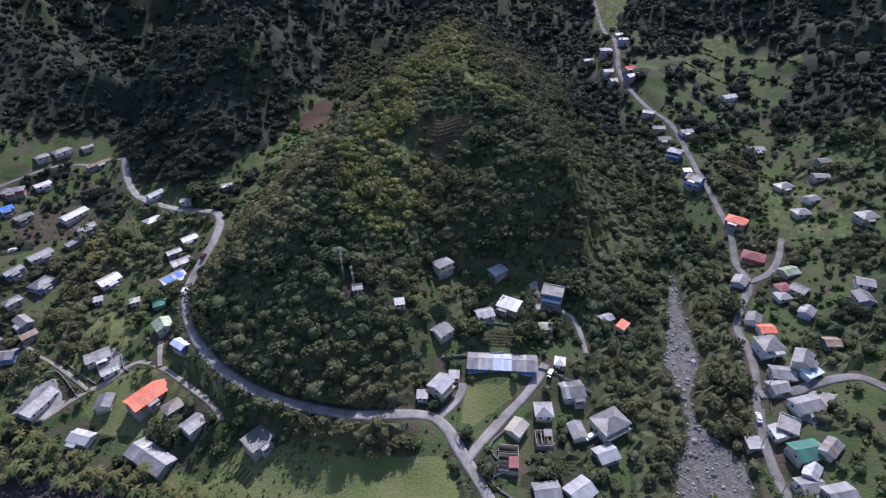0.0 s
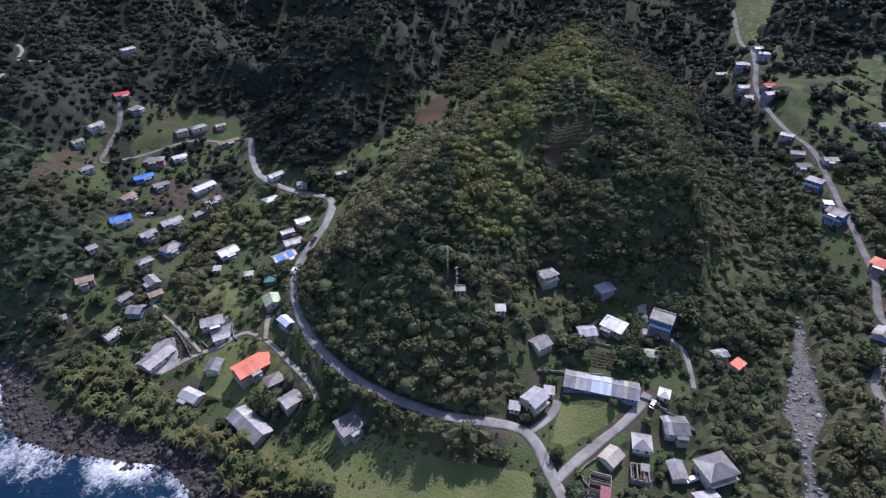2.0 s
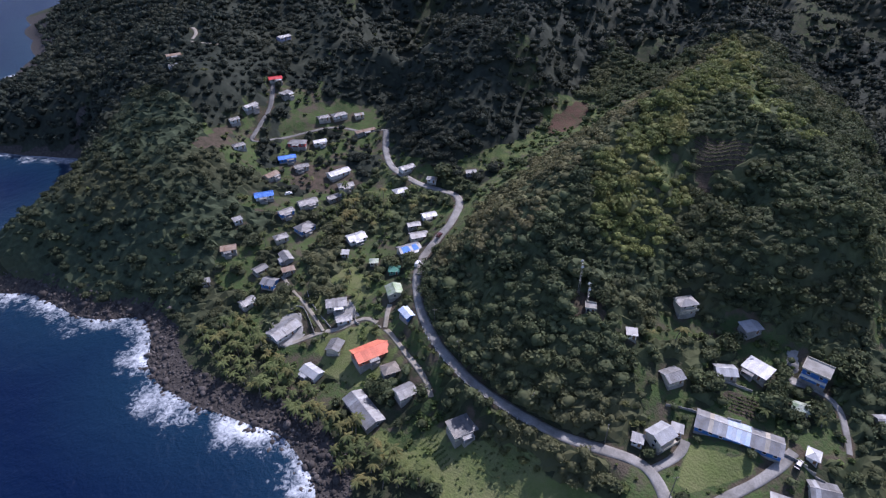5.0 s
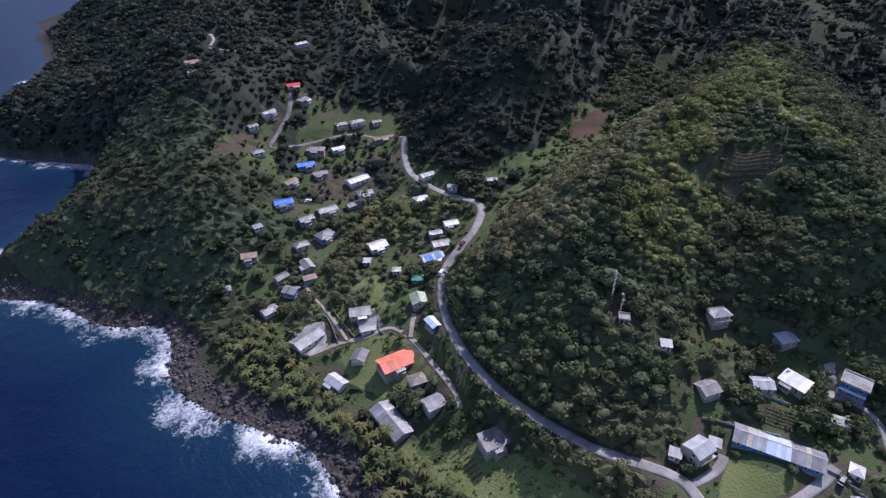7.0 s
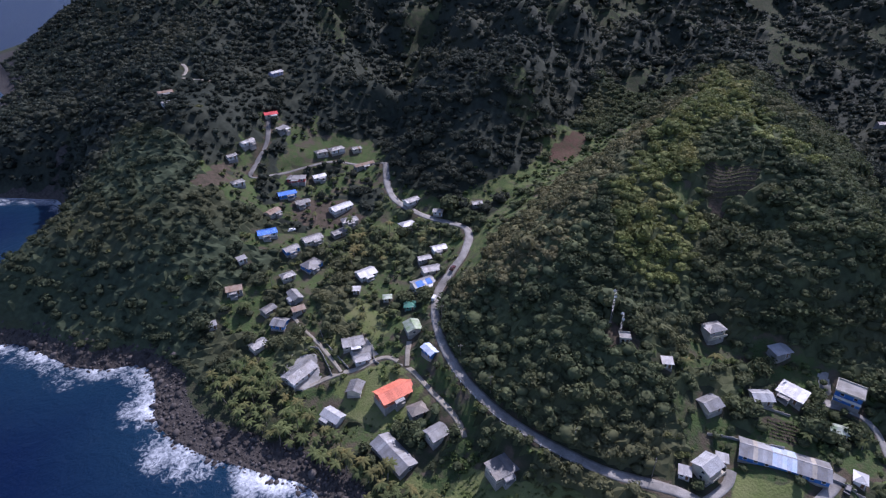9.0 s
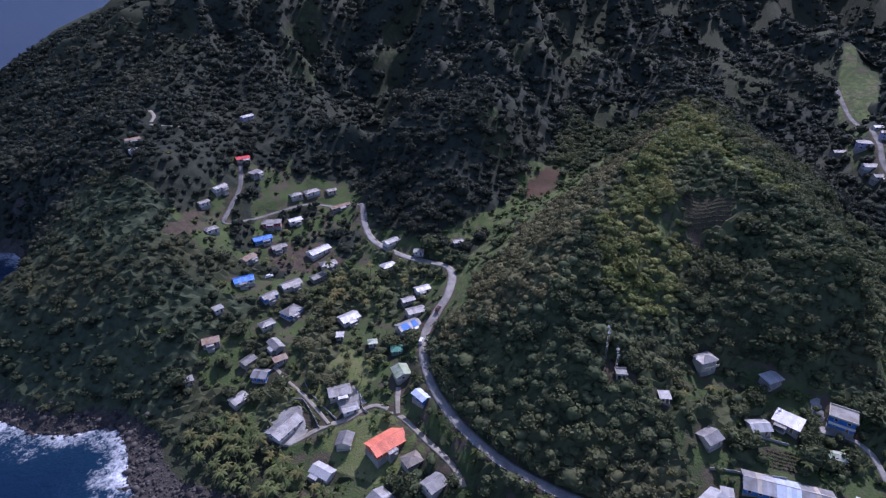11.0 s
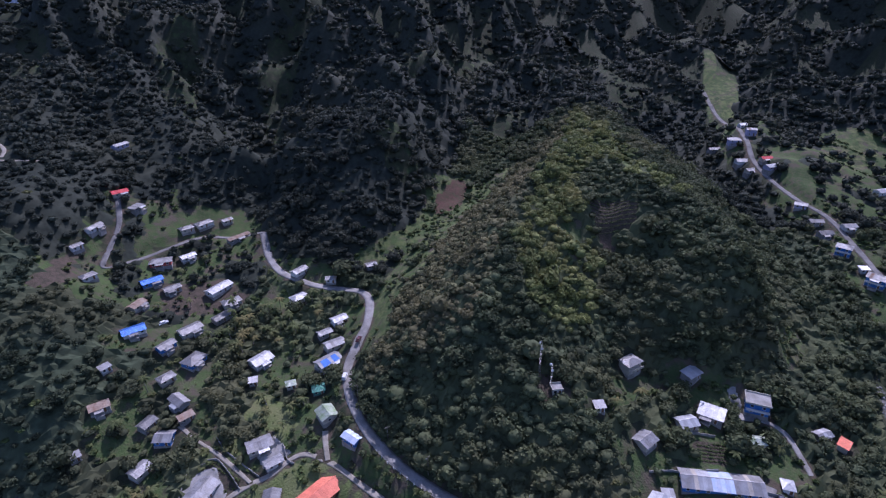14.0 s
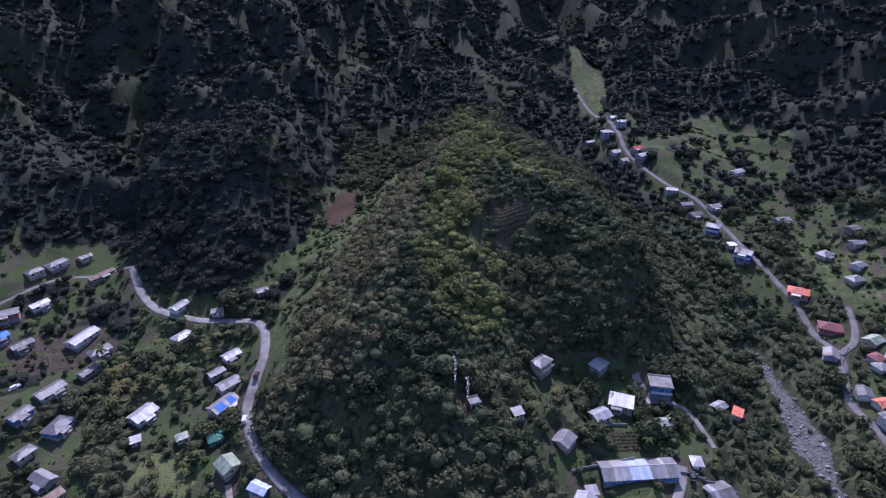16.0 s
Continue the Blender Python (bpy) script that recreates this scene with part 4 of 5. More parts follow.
house(-269.3, 187.9, 7.7, 5.5, 70, "hip", "grey", "white", 1)
house(-286.4, 214.0, 10.7, 4.6, 92, "gable", "pale", "white", 1)
house(-284.7, 199.7, 6.4, 4.6, 78, "gable", "grey", "white", 1)
house(-259.1, 245.3, 8.3, 5.5, 61, "hip", "grey", "cream", 1)
house(-254.6, 254.5, 11.0, 6.4, 67, "hip", "grey", "white", 1)
house(-247.0, 264.3, 6.5, 4.6, 61, "gable", "grey", "cream", 1)
house(-233.9, 253.8, 13.6, 3.7, 66, "gable", "rust", "grey", 1)
house(-256.1, 218.6, 12.2, 7.4, 32, "hip", "grey", "red", 1)
house(-247.7, 228.2, 8.8, 5.5, 61, "gable", "white", "white", 1)
house(-251.4, 204.7, 11.4, 6.4, 56, "gable", "blue", "blue", 1)
house(-240.6, 204.7, 9.0, 5.5, 57, "gable", "dark", "grey", 1)
house(-246.6, 187.9, 9.4, 5.5, 89, "gable", "rust", "cream", 1)
house(-222.2, 214.7, 13.3, 6.4, 74, "gable", "white", "white", 1)
house(-212.3, 209.1, 10.1, 6.4, 52, "hip", "grey", "cream", 1)
house(-211.2, 198.5, 10.5, 5.5, 71, "gable", "dark", "grey", 1)
house(-218.3, 185.0, 11.7, 7.4, 65, "gable", "grey", "cream", 1)
house(-221.4, 172.5, 9.0, 5.5, 73, "gable", "grey", "blue", 1)
house(-236.8, 172.9, 10.9, 7.4, 53, "gable", "blue", "white", 1)
house(-207.3, 170.9, 10.5, 8.3, 80, "hip", "grey", "blue", 1)
house(-212.8, 159.5, 7.7, 5.5, 66, "hip", "grey", "cream", 1)
house(-200.5, 150.5, 9.8, 5.5, -24, "gable", "grey", "grey", 1)
house(-207.3, 139.6, 7.2, 5.5, 82, "gable", "dark", "grey", 1)
house(-193.6, 144.8, 6.5, 3.7, 58, "shed", "rust", "grey", 1, "shed", "small grey shed with a lean-to sheet roof")
house(-196.8, 135.8, 7.6, 7.4, 15, "gable", "pale", "blue", 1)
house(-198.2, 123.0, 7.9, 6.4, 78, "gable", "pale", "cream", 1)
house(-179.5, 177.6, 10.6, 8.3, 65, "gable", "white", "white", 1)
house(-179.5, 216.0, 9.4, 6.4, 61, "hip", "white", "cream", 1)
house(-186.2, 231.1, 9.8, 5.5, 70, "gable", "pale", "white", 1)
house(-168.4, 229.5, 5.8, 4.6, 18, "gable", "pale", "white", 1)
house(-154.7, 205.5, 8.1, 5.5, 53, "gable", "white", "white", 1)
house(-158.3, 197.1, 7.2, 4.6, 50, "gable", "pale", "grey", 1)
house(-150.9, 190.7, 9.9, 6.4, 50, "gable", "pale", "cream", 1)
house(-149.6, 180.7, 12.3, 7.4, 60, "tarp", "pale", "cream", 1)
house(-147.7, 166.5, 5.5, 5.5, 32, "hip", "green", "green", 1)
house(-138.9, 154.6, 7.9, 8.3, 48, "gable", "moss", "cream", 1)
house(-124.4, 143.7, 7.6, 4.6, -24, "gable", "bluewhite", "blue", 1)
house(-160.0, 140.2, 10.4, 7.4, 43, "gable", "pale", "cream", 1)
house(-151.7, 135.1, 7.2, 4.6, 50, "gable", "pale", "white", 1)
house(-146.5, 123.2, 6.8, 7.4, 19, "gable", "grey", "cream", 1)
house(-148.4, 110.7, 9.8, 6.4, -6, "gable", "white", "white", 1)
house(-171.9, 119.3, 13.6, 8.3, 84, "gable", "pale", "white", 1)
house(-130.0, 126.4, 15.0, 9.2, 64, "gable", "orange", "orange", 1, "house", "large house with a bright orange-red sheet roof")
house(-117.7, 122.7, 7.6, 6.4, 57, "hip", "brown", "grey", 1)
house(-105.9, 116.1, 8.1, 7.4, 64, "gable", "pale", "cream", 1)
house(-117.3, 105.5, 18.4, 8.3, -21, "gable", "pale", "grey", 1)
house(-79.4, 112.2, 10.7, 8.3, 58, "shed", "dark", "cream", 1)
house(-25.2, 158.0, 7.2, 7.4, -38, "gable", "pale", "cream", 1)
house(-29.3, 186.8, 8.1, 6.4, 45, "hip", "pale", "cream", 2)
house(-7.0, 189.4, 7.8, 5.5, 45, "shed", "white", "grey", 1)
house(-10.4, 169.8, 7.5, 6.4, 27, "gable", "white", "cream", 1)
house(-1.3, 176.1, 9.7, 7.4, -20, "shed", "white", "grey", 1)
house(15.5, 184.8, 9.3, 8.3, -10, "flat", "concrete", "blue", 2)
house(-22.3, 137.2, 7.6, 8.3, -28, "gable", "white", "cream", 2)
house(-2.0, 150.6, 26.4, 8.6, 4, "gable", "school", "blue", 1, "school", "long pale-roofed school building with blue walls")
house(18.6, 154.6, 3.7, 5.0, -5, "hip", "white", "white", 1)
house(22.9, 145.2, 9.2, 9.2, 16, "gable", "grey", "cream", 1)
house(13.2, 135.0, 6.6, 7.4, 8, "hip", "pale", "white", 1)
house(24.5, 130.5, 5.5, 7.4, 20, "gable", "pale", "cream", 1)
house(35.3, 134.4, 12.2, 10.1, 37, "hip", "grey", "cream", 2)
house(33.5, 123.8, 7.9, 7.4, 29, "gable", "white", "grey", 1)
house(4.7, 127.0, 7.2, 6.4, 62, "gable", "cream", "cream", 1)
house(2.6, 115.9, 10.7, 8.3, -87, "ruin", "maroon", "concrete", 1, "unfinished_house", "unfinished concrete shell with open rooms and bare rafters")
house(13.7, 125.1, 6.8, 7.4, 8, "ruin", "concrete", "concrete", 1, "unfinished_house", "small roofless concrete shell among rubble")
house(14.8, 107.4, 9.1, 7.4, 15, "gable", "pale", "grey", 1)
house(24.8, 109.9, 8.4, 9.2, -48, "gable", "white", "white", 1)
house(43.2, 178.5, 5.7, 3.7, 57, "shed", "orange", "cream", 1, "shed", "small cream shed with a lean-to sheet roof")
house(36.7, 180.2, 6.1, 4.6, 31, "gable", "pale", "grey", 1)
house(13.2, 170.5, 5.8, 4.6, 8, "gable", "moss", "cream", 1)
house(-41.0, 159.6, 2.6, 2.4, 20, "shed", "pale", "white", 1, "shed", "small white shed at the edge of the trees")
house(-151.5, 241.5, 6.0, 4.6, 40, "gable", "grey", "grey", 1)
house(-160.7, 167.9, 4.2, 4.0, 35, "hip", "moss", "cream", 1, "shed", "small hipped shed with a mossy roof on the lawn")
house(-176.7, 166.1, 3.6, 3.4, 30, "shed", "pale", "grey", 1, "shed", "small grey shed with a lean-to sheet roof")
house(-28.0, 132.8, 3.4, 3.7, 8, "shed", "pale", "white", 1, "shed", "small white shed with a lean-to sheet roof")
house(-18.5, 143.4, 3.4, 3.7, 8, "shed", "pale", "grey", 1, "shed", "small grey shed with a lean-to sheet roof")
house(49.7, 417.0, 9.3, 7.4, 4, "hip", "pale", "lilac", 2)
house(50.6, 393.8, 8.5, 7.4, 14, "gable", "pale", "white", 1)
house(60.2, 444.9, 6.3, 5.5, 21, "gable", "white", "white", 1)
house(61.5, 426.8, 7.4, 5.5, 5, "gable", "pale", "lilac", 2)
house(63.7, 376.9, 10.8, 6.4, 33, "gable", "white", "lilac", 1)
house(39.0, 420.7, 9.8, 5.5, 22, "gable", "grey", "grey", 1)
house(53.6, 380.9, 8.1, 5.5, 23, "gable", "pale", "cream", 1)
house(62.8, 388.2, 8.2, 5.5, 24, "gable", "red", "cream", 1)
house(119.8, 361.7, 10.7, 6.4, 29, "gable", "white", "white", 1)
house(69.8, 335.9, 7.1, 5.5, -19, "gable", "pale", "lilac", 1)
house(73.4, 321.3, 7.8, 5.5, 6, "gable", "grey", "grey", 1)
house(75.2, 311.1, 8.3, 5.5, 18, "gable", "dark", "grey", 1)
house(87.5, 316.6, 8.1, 5.5, 18, "gable", "pale", "white", 1)
house(78.7, 295.3, 7.8, 7.4, -29, "hip", "pale", "blue", 2)
house(82.9, 280.9, 4.2, 3.7, 7, "shed", "white", "white", 1, "shed", "small white shed with a lean-to sheet roof")
house(84.9, 271.6, 9.0, 8.3, -38, "gable", "grey", "blue", 2)
house(123.0, 308.6, 10.2, 6.4, 15, "gable", "pale", "lilac", 1)
house(142.9, 275.5, 8.5, 5.5, 7, "gable", "pale", "cream", 1)
house(127.2, 273.6, 9.3, 6.4, 26, "hip", "pale", "cream", 1)
house(127.7, 250.2, 8.2, 6.4, 15, "hip", "pale", "cream", 1)
house(134.4, 259.4, 6.5, 5.5, 27, "gable", "pale", "white", 1)
house(147.3, 237.5, 9.3, 7.4, 19, "hip", "pale", "cream", 1)
house(147.5, 287.2, 7.1, 5.5, 17, "gable", "grey", "grey", 1)
house(99.4, 245.4, 10.1, 8.3, -31, "hip", "orange", "orange", 1)
house(101.5, 222.5, 10.2, 8.3, -24, "hip", "maroon", "red", 1)
house(91.8, 205.3, 6.4, 7.4, -30, "gable", "pale", "lilac", 1)
house(111.0, 209.9, 7.7, 6.4, 26, "gable", "moss", "cream", 1)
house(105.9, 199.8, 6.2, 5.5, 21, "hip", "maroon", "cream", 1)
house(104.4, 195.0, 6.0, 5.5, 18, "hip", "pale", "white", 1)
house(111.0, 198.0, 6.4, 6.4, -44, "gable", "grey", "cream", 1)
house(109.8, 185.8, 5.9, 6.4, -34, "gable", "pale", "lilac", 1)
house(131.8, 197.1, 6.8, 6.4, -14, "gable", "pale", "white", 1)
house(128.6, 189.1, 7.2, 7.4, 2, "gable", "grey", "lilac", 1)
house(91.3, 183.5, 6.2, 6.4, -21, "gable", "grey", "white", 1)
house(94.0, 177.5, 6.3, 5.5, 10, "gable", "orange", "white", 1)
house(92.0, 168.3, 9.0, 9.2, 15, "hip", "grey", "white", 2)
house(93.2, 156.4, 8.8, 7.4, -1, "gable", "pale", "cream", 1)
house(100.1, 160.6, 6.9, 9.2, -28, "gable", "grey", "cream", 2)
house(101.7, 156.2, 7.4, 4.6, 33, "shed", "bluewhite", "white", 1)
house(90.2, 150.5, 7.1, 6.4, 21, "gable", "pale", "cream", 1)
house(96.1, 143.0, 10.7, 7.4, 23, "gable", "pale", "white", 1)
house(89.1, 135.6, 6.6, 8.3, -26, "flat", "concrete", "concrete", 1)
house(91.3, 126.4, 10.5, 8.3, 19, "gable", "green", "cream", 1)
house(97.4, 126.9, 5.0, 8.3, -42, "gable", "grey", "cream", 1)
house(86.1, 133.5, 5.5, 5.5, -76, "gable", "white", "white", 1)
house(78.0, 129.7, 4.6, 4.6, -83, "shed", "pale", "grey", 1, "shed", "small grey shed with a lean-to sheet roof")
house(90.5, 119.9, 4.5, 6.4, -33, "gable", "white", "white", 1)
house(88.9, 115.7, 8.1, 6.4, 16, "gable", "pale", "white", 1)
house(94.8, 112.2, 9.3, 7.4, 19, "gable", "pale", "grey", 1)
house(112.4, 169.8, 5.8, 5.5, 7, "gable", "rust", "grey", 1)
house(-294.2, 243.0, 9.1, 6.4, 56, "gable", "red", "cream", 1)
house(-321.2, 279.4, 11.2, 5.5, 84, "gable", "pale", "lilac", 1)
house(-342.7, 209.5, 9.6, 4.6, 67, "gable", "rust", "cream", 1)
house(-331.0, 200.3, 5.5, 4.6, 76, "gable", "pale", "white", 1)
house(-222.7, 120.5, 3.9, 3.7, 58, "shed", "pale", "grey", 1, "shed", "small grey shed with a lean-to sheet roof")
house(-233.5, 151.8, 4.6, 3.7, 70, "shed", "pale", "white", 1, "shed", "small white shed with a lean-to sheet roof")
house(-225.6, 137.9, 8.2, 4.6, 50, "shed", "rust", "grey", 1)
house(-282.5, 239.3, 9.1, 4.6, 93, "shed", "grey", "grey", 1)

# ---- vegetation ----
PLOTS = np.array(FOOTPRINTS)
RNG = np.random.default_rng(11)


def house_gap(x, y):
    """Distance to the nearest house's eaves."""
    dx, dy = x[:, None] - PLOTS[None, :, 0], y[:, None] - PLOTS[None, :, 1]
    u = np.abs(dx * PLOTS[None, :, 4] + dy * PLOTS[None, :, 5]) - PLOTS[None, :, 2]
    v = np.abs(dy * PLOTS[None, :, 4] - dx * PLOTS[None, :, 5]) - PLOTS[None, :, 3]
    return np.hypot(np.maximum(u, 0), np.maximum(v, 0)).min(1)


# trodden yards round the houses
yard = np.zeros(len(tx))
low_land = np.flatnonzero((tx > -350) & (tx < 160) & (ty > 90) & (ty < 460))
for i in np.array_split(low_land, 40):
    yard[i] = np.clip((3.8 - house_gap(tx[i], ty[i])) / 4, 0, 1) * 0.58
old = np.empty(len(tx), np.float32)
terrain.data.attributes["cover_earth"].data.foreach_get("value", old)
terrain.data.attributes["cover_earth"].data.foreach_set("value", np.maximum(old, yard).astype(np.float32))


def ico(level):
    bm = bmesh.new()
    bmesh.ops.create_icosphere(bm, subdivisions=level, radius=1)
    v = np.array([p.co[:] for p in bm.verts])
    f = np.array([[p.index for p in t.verts] for t in bm.faces])
    bm.free()
    return v, f


def crown(seed, leaves, level, flat=0.72, leaf=0.2):
    """A crown of lobes: a lumpy core, and leaf clumps that stand off it at all angles. Unit radius, foot at zero."""
    g = np.random.default_rng(seed)
    k = 8
    lobe = g.normal(size=(k, 3))
    lobe /= np.linalg.norm(lobe, axis=1)[:, None]
    lobe[:, 2] = np.abs(lobe[:, 2]) * 0.8
    lobe *= g.uniform(0.35, 0.62, (k, 1))
    size = g.uniform(0.38, 0.58, k)
    cv, cf = ico(level)
    core = cv * (0.64 if leaves < 150 else 0.54)
    push = np.max(np.clip((cv @ (lobe / np.linalg.norm(lobe, axis=1)[:, None]).T) - 0.6, 0, 1), axis=1)
    core = core * (1 + 0.55 * push[:, None]) * g.uniform(0.85, 1.1, (len(cv), 1))
    which = g.integers(0, k, leaves)
    n = g.normal(size=(leaves, 3))
    n /= np.linalg.norm(n, axis=1)[:, None]
    n[:, 2] = np.where(n[:, 2] < -0.3, -n[:, 2], n[:, 2])
    c = lobe[which] + n * size[which, None] * g.uniform(0.85, 1.12, (leaves, 1))
    tilt = n + g.normal(scale=0.55, size=n.shape)
    tilt /= np.linalg.norm(tilt, axis=1)[:, None]
    a = np.cross(tilt, g.normal(size=n.shape))
    a /= np.linalg.norm(a, axis=1)[:, None]
    b = np.cross(tilt, a)
    s = g.uniform(0.6, 1.35, (leaves, 1)) * leaf
    quad = np.stack([c + a * s, c + b * s * 0.7 + tilt * s * 0.2, c - a * s, c - b * s * 0.7 - tilt * s * 0.1], 1).reshape(-1, 3)
    i = len(core) + np.arange(leaves)[:, None] * 4
    tris = np.concatenate([cf, i + [0, 1, 2], i + [0, 2, 3]])
    v = np.concatenate([core, quad]) * (1, 1, flat)
    v[:, 2] += 0.45
    return v, tris


def scatter(step, x0, x1, y0, y1, jitter=0.48):
    gx, gy = np.meshgrid(np.arange(x0, x1, step), np.arange(y0, y1, step))
    x, y = gx.ravel(), gy.ravel()
    return x + RNG.uniform(-jitter, jitter, len(x)) * step, y + RNG.uniform(-jitter, jitter, len(y)) * step


def clear_of(x, y, house=4.5, road=1.5):
    d = np.full(len(x), 99.0)
    for i in range(0, len(x), 6000):
        s = slice(i, i + 6000)
        d[s] = house_gap(x[s], y[s])
    rd = np.full(len(x), 99.0)
    near = (x > -390) & (x < 140) & (y > 50) & (y < 560)
    rd[near] = road_near(x[near], y[near])[0]
    return (d > house - 2.9) & (rd > road)


def joined(name, shapes, place, size, material, sink=0.25):
    """All plants of a wood in one mesh."""
    vs, ts, at = [], [], 0
    pick = RNG.integers(0, len(shapes), len(place))
    for p, s, k in zip(place, size, pick):
        v, t = (BIG[k % len(BIG)] if shapes is NEAR and s > 3.3 else shapes[k])
        a = RNG.uniform(0, 6.283)
        c, d = math.cos(a), math.sin(a)
        w = v * (s * RNG.uniform(0.85, 1.15), s * RNG.uniform(0.85, 1.15), s * RNG.uniform(0.8, 1.25))
        vs.append(np.c_[w[:, 0] * c - w[:, 1] * d, w[:, 0] * d + w[:, 1] * c, w[:, 2] - sink * s] + p)
        ts.append(t + at)
        at += len(v)
    return new(name, triangles(name, np.concatenate(vs), np.concatenate(ts), material))


NEAR = [crown(s, 92, 2, leaf=0.175) for s in range(8)]
BIG = [crown(60 + s, 210, 2, leaf=0.125) for s in range(5)]
FAR = [crown(20 + s, 24, 1, leaf=0.27) for s in range(6)]
LOW = [crown(40 + s, 30, 1, flat=0.6, leaf=0.33) for s in range(5)]



def undergrowth(name, x0, x1, y0, y1, step, high, chosen, material, words):
    """A close, lumpy mat of shrubs and saplings under the trees."""
    gx, gy = np.meshgrid(np.arange(x0, x1, step), np.arange(y0, y1, step))
    x = gx.ravel() + RNG.uniform(-0.4, 0.4, gx.size) * step
    y = gy.ravel() + RNG.uniform(-0.4, 0.4, gx.size) * step
    on = chosen(x, y) & (density(x, y) > 0.5) & ~open_slope(x, y) & ~inside(x, y, AREA["palms"])
    on[on] = (land(x[on], y[on]) > 4.5) & clear_of(x[on], y[on], 5.5, 1.6)
    near = np.flatnonzero(on & (x > 30) & (x < 100) & (y < 262))
    gap = np.array([np.hypot(river_line[:, 0] - x[i], river_line[:, 1] - y[i]).min() for i in near])
    on[near] = gap > np.interp(y[near], BED_Y, BED_W) + 1.0
    z = ground(x, y) + np.where(on, RNG.gamma(2.2, high / 2.2, len(x)) + 0.2, -0.8)
    i = np.arange(len(x)).reshape(gx.shape)
    q = np.stack([i[:-1, :-1], i[:-1, 1:], i[1:, 1:], i[1:, :-1]], -1).reshape(-1, 4)
    q = q[on[q].any(1)]
    used = np.unique(q)
    back = np.zeros(len(x), int)
    back[used] = np.arange(len(used))
    q = back[q]
    me = triangles(name, np.c_[x, y, z][used], np.concatenate([q[:, [0, 1, 2]], q[:, [0, 2, 3]]]), material)
    me.polygons.foreach_set("use_smooth", np.full(len(me.polygons), step > 2.5))
    tagged(new(name, me), words, "undergrowth", kind="stuff")


coast_land = lambda x, y: (x > -365) & (x < -205) & (y < 185)
near_land = lambda x, y: (x > -205) & (y < 318) & ~((x < -136) & (y > 236)) | (x > -132) & (x < 20) & (y < 390)
undergrowth("headland_undergrowth", -365, -203, 80, 187, 2.2, 0.9, coast_land, LEAF_COAST, "low wind-bent scrub over the headland")
undergrowth("hill_undergrowth", -207, 175, 95, 392, 1.9, 0.9, near_land, LEAF, "tangled green undergrowth between the trees of the hill")
# far slopes: mat in the leaf colour darkened to stand for cloud shade
undergrowth("slope_undergrowth", -560, 380, 120, 860, 3.4, 0.8, lambda x, y: ~near_land(x, y) & ~coast_land(x, y), LEAF_FAR_SHADED, "scrub between the trees of the far slopes, cloud shade in the leaf colour")

# woods within about 330 m
x, y = scatter(4.3, -345, 175, 92, 345)
hill = (x > -132) & (x < 20) & (y > 115)
hx, hy = scatter(3.15, -132, 20, 115, 390)
x, y = np.r_[x[~hill], hx], np.r_[y[~hill], hy]
keep = RNG.random(len(x)) < density(x, y) * (0.93 + 0.07 * np.sin(x * 0.09))
x, y = x[keep], y[keep]
z = land(x, y)
river_gap = np.array([np.hypot(river_line[:, 0] - a, river_line[:, 1] - b).min() for a, b in zip(x, y)])
keep = (z > 4.5) & clear_of(x, y) & (river_gap > np.interp(y, BED_Y, BED_W) + 0.8) & ~inside(x, y, AREA["palms"])
x, y = x[keep], y[keep]
z = ground(x, y)
size = (1.7 + RNG.gamma(1.5, 0.66, len(x))) * np.where(density(x, y) < 0.5, 0.7, 1.0)
bank_width, bank_line, bank_z = TRACKS["main_road"]
pick = (bank_line[:, 0] > -134) & (bank_line[:, 0] < -48) & (bank_line[:, 1] < 168)
bank, turn = bank_line[pick][::2], np.gradient(bank_line, axis=0)[pick][::2]
bank = bank + np.c_[-turn[:, 1], turn[:, 0]] / np.hypot(turn[:, 0], turn[:, 1])[:, None] * RNG.uniform(3.9, 5.4, (len(bank), 1))
x, y, size = np.r_[x, bank[:, 0]], np.r_[y, bank[:, 1]], np.r_[size, RNG.uniform(3.3, 4.5, len(bank))]
z = ground(x, y)
grove = (x > -112) & (x < -38) & (y > 118) & (y < 172)
first = np.flatnonzero(grove)[::2][:300]
rest = np.ones(len(x), bool)
rest[first] = False
flank = inside(x, y, AREA["west_flank"]) & ~inside(x, y, AREA["crest_lit"])
tagged(joined("flank_woods", NEAR, np.c_[x, y, z + 0.7][rest & flank], size[rest & flank] * 0.9, LEAF_OLIVE), "lighter olive and tan woods along the ridge flank", "woods", kind="stuff")
rest &= ~flank
# vines in the band; crest trees share the bright colour as painted sunlight
vine = inside(x, y, AREA["vine_band"]) | inside(x, y, AREA["crest_lit"])
tagged(joined("vine_woods", NEAR, np.c_[x, y, z + 0.8][rest & vine], size[rest & vine], LEAF_VINE_LIT), "bright green vine-hung trees below the ridge crest, and crest trees with sunlight in the leaf colour", "woods", kind="stuff")
rest &= ~vine
size = np.where(x < -228, size * 0.82, size) * (1 + 0.3 * np.sin(x * 0.21 + 2 * np.sin(y * 0.13)) * np.sin(y * 0.19 + 2 * np.sin(x * 0.11)))
# upper slopes take the leaves painted dark, as if under cloud
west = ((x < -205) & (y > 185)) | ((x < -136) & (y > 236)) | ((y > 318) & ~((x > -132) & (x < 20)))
tagged(joined("headland_woods", NEAR, np.c_[x, y, z + 0.9][rest & west], size[rest & west] * 1.1, LEAF_FAR_SHADED), "green woods over the headland and upper slopes, cloud shade in the leaf colour", "woods", kind="stuff")
rest &= ~west
coast = (x < -205)
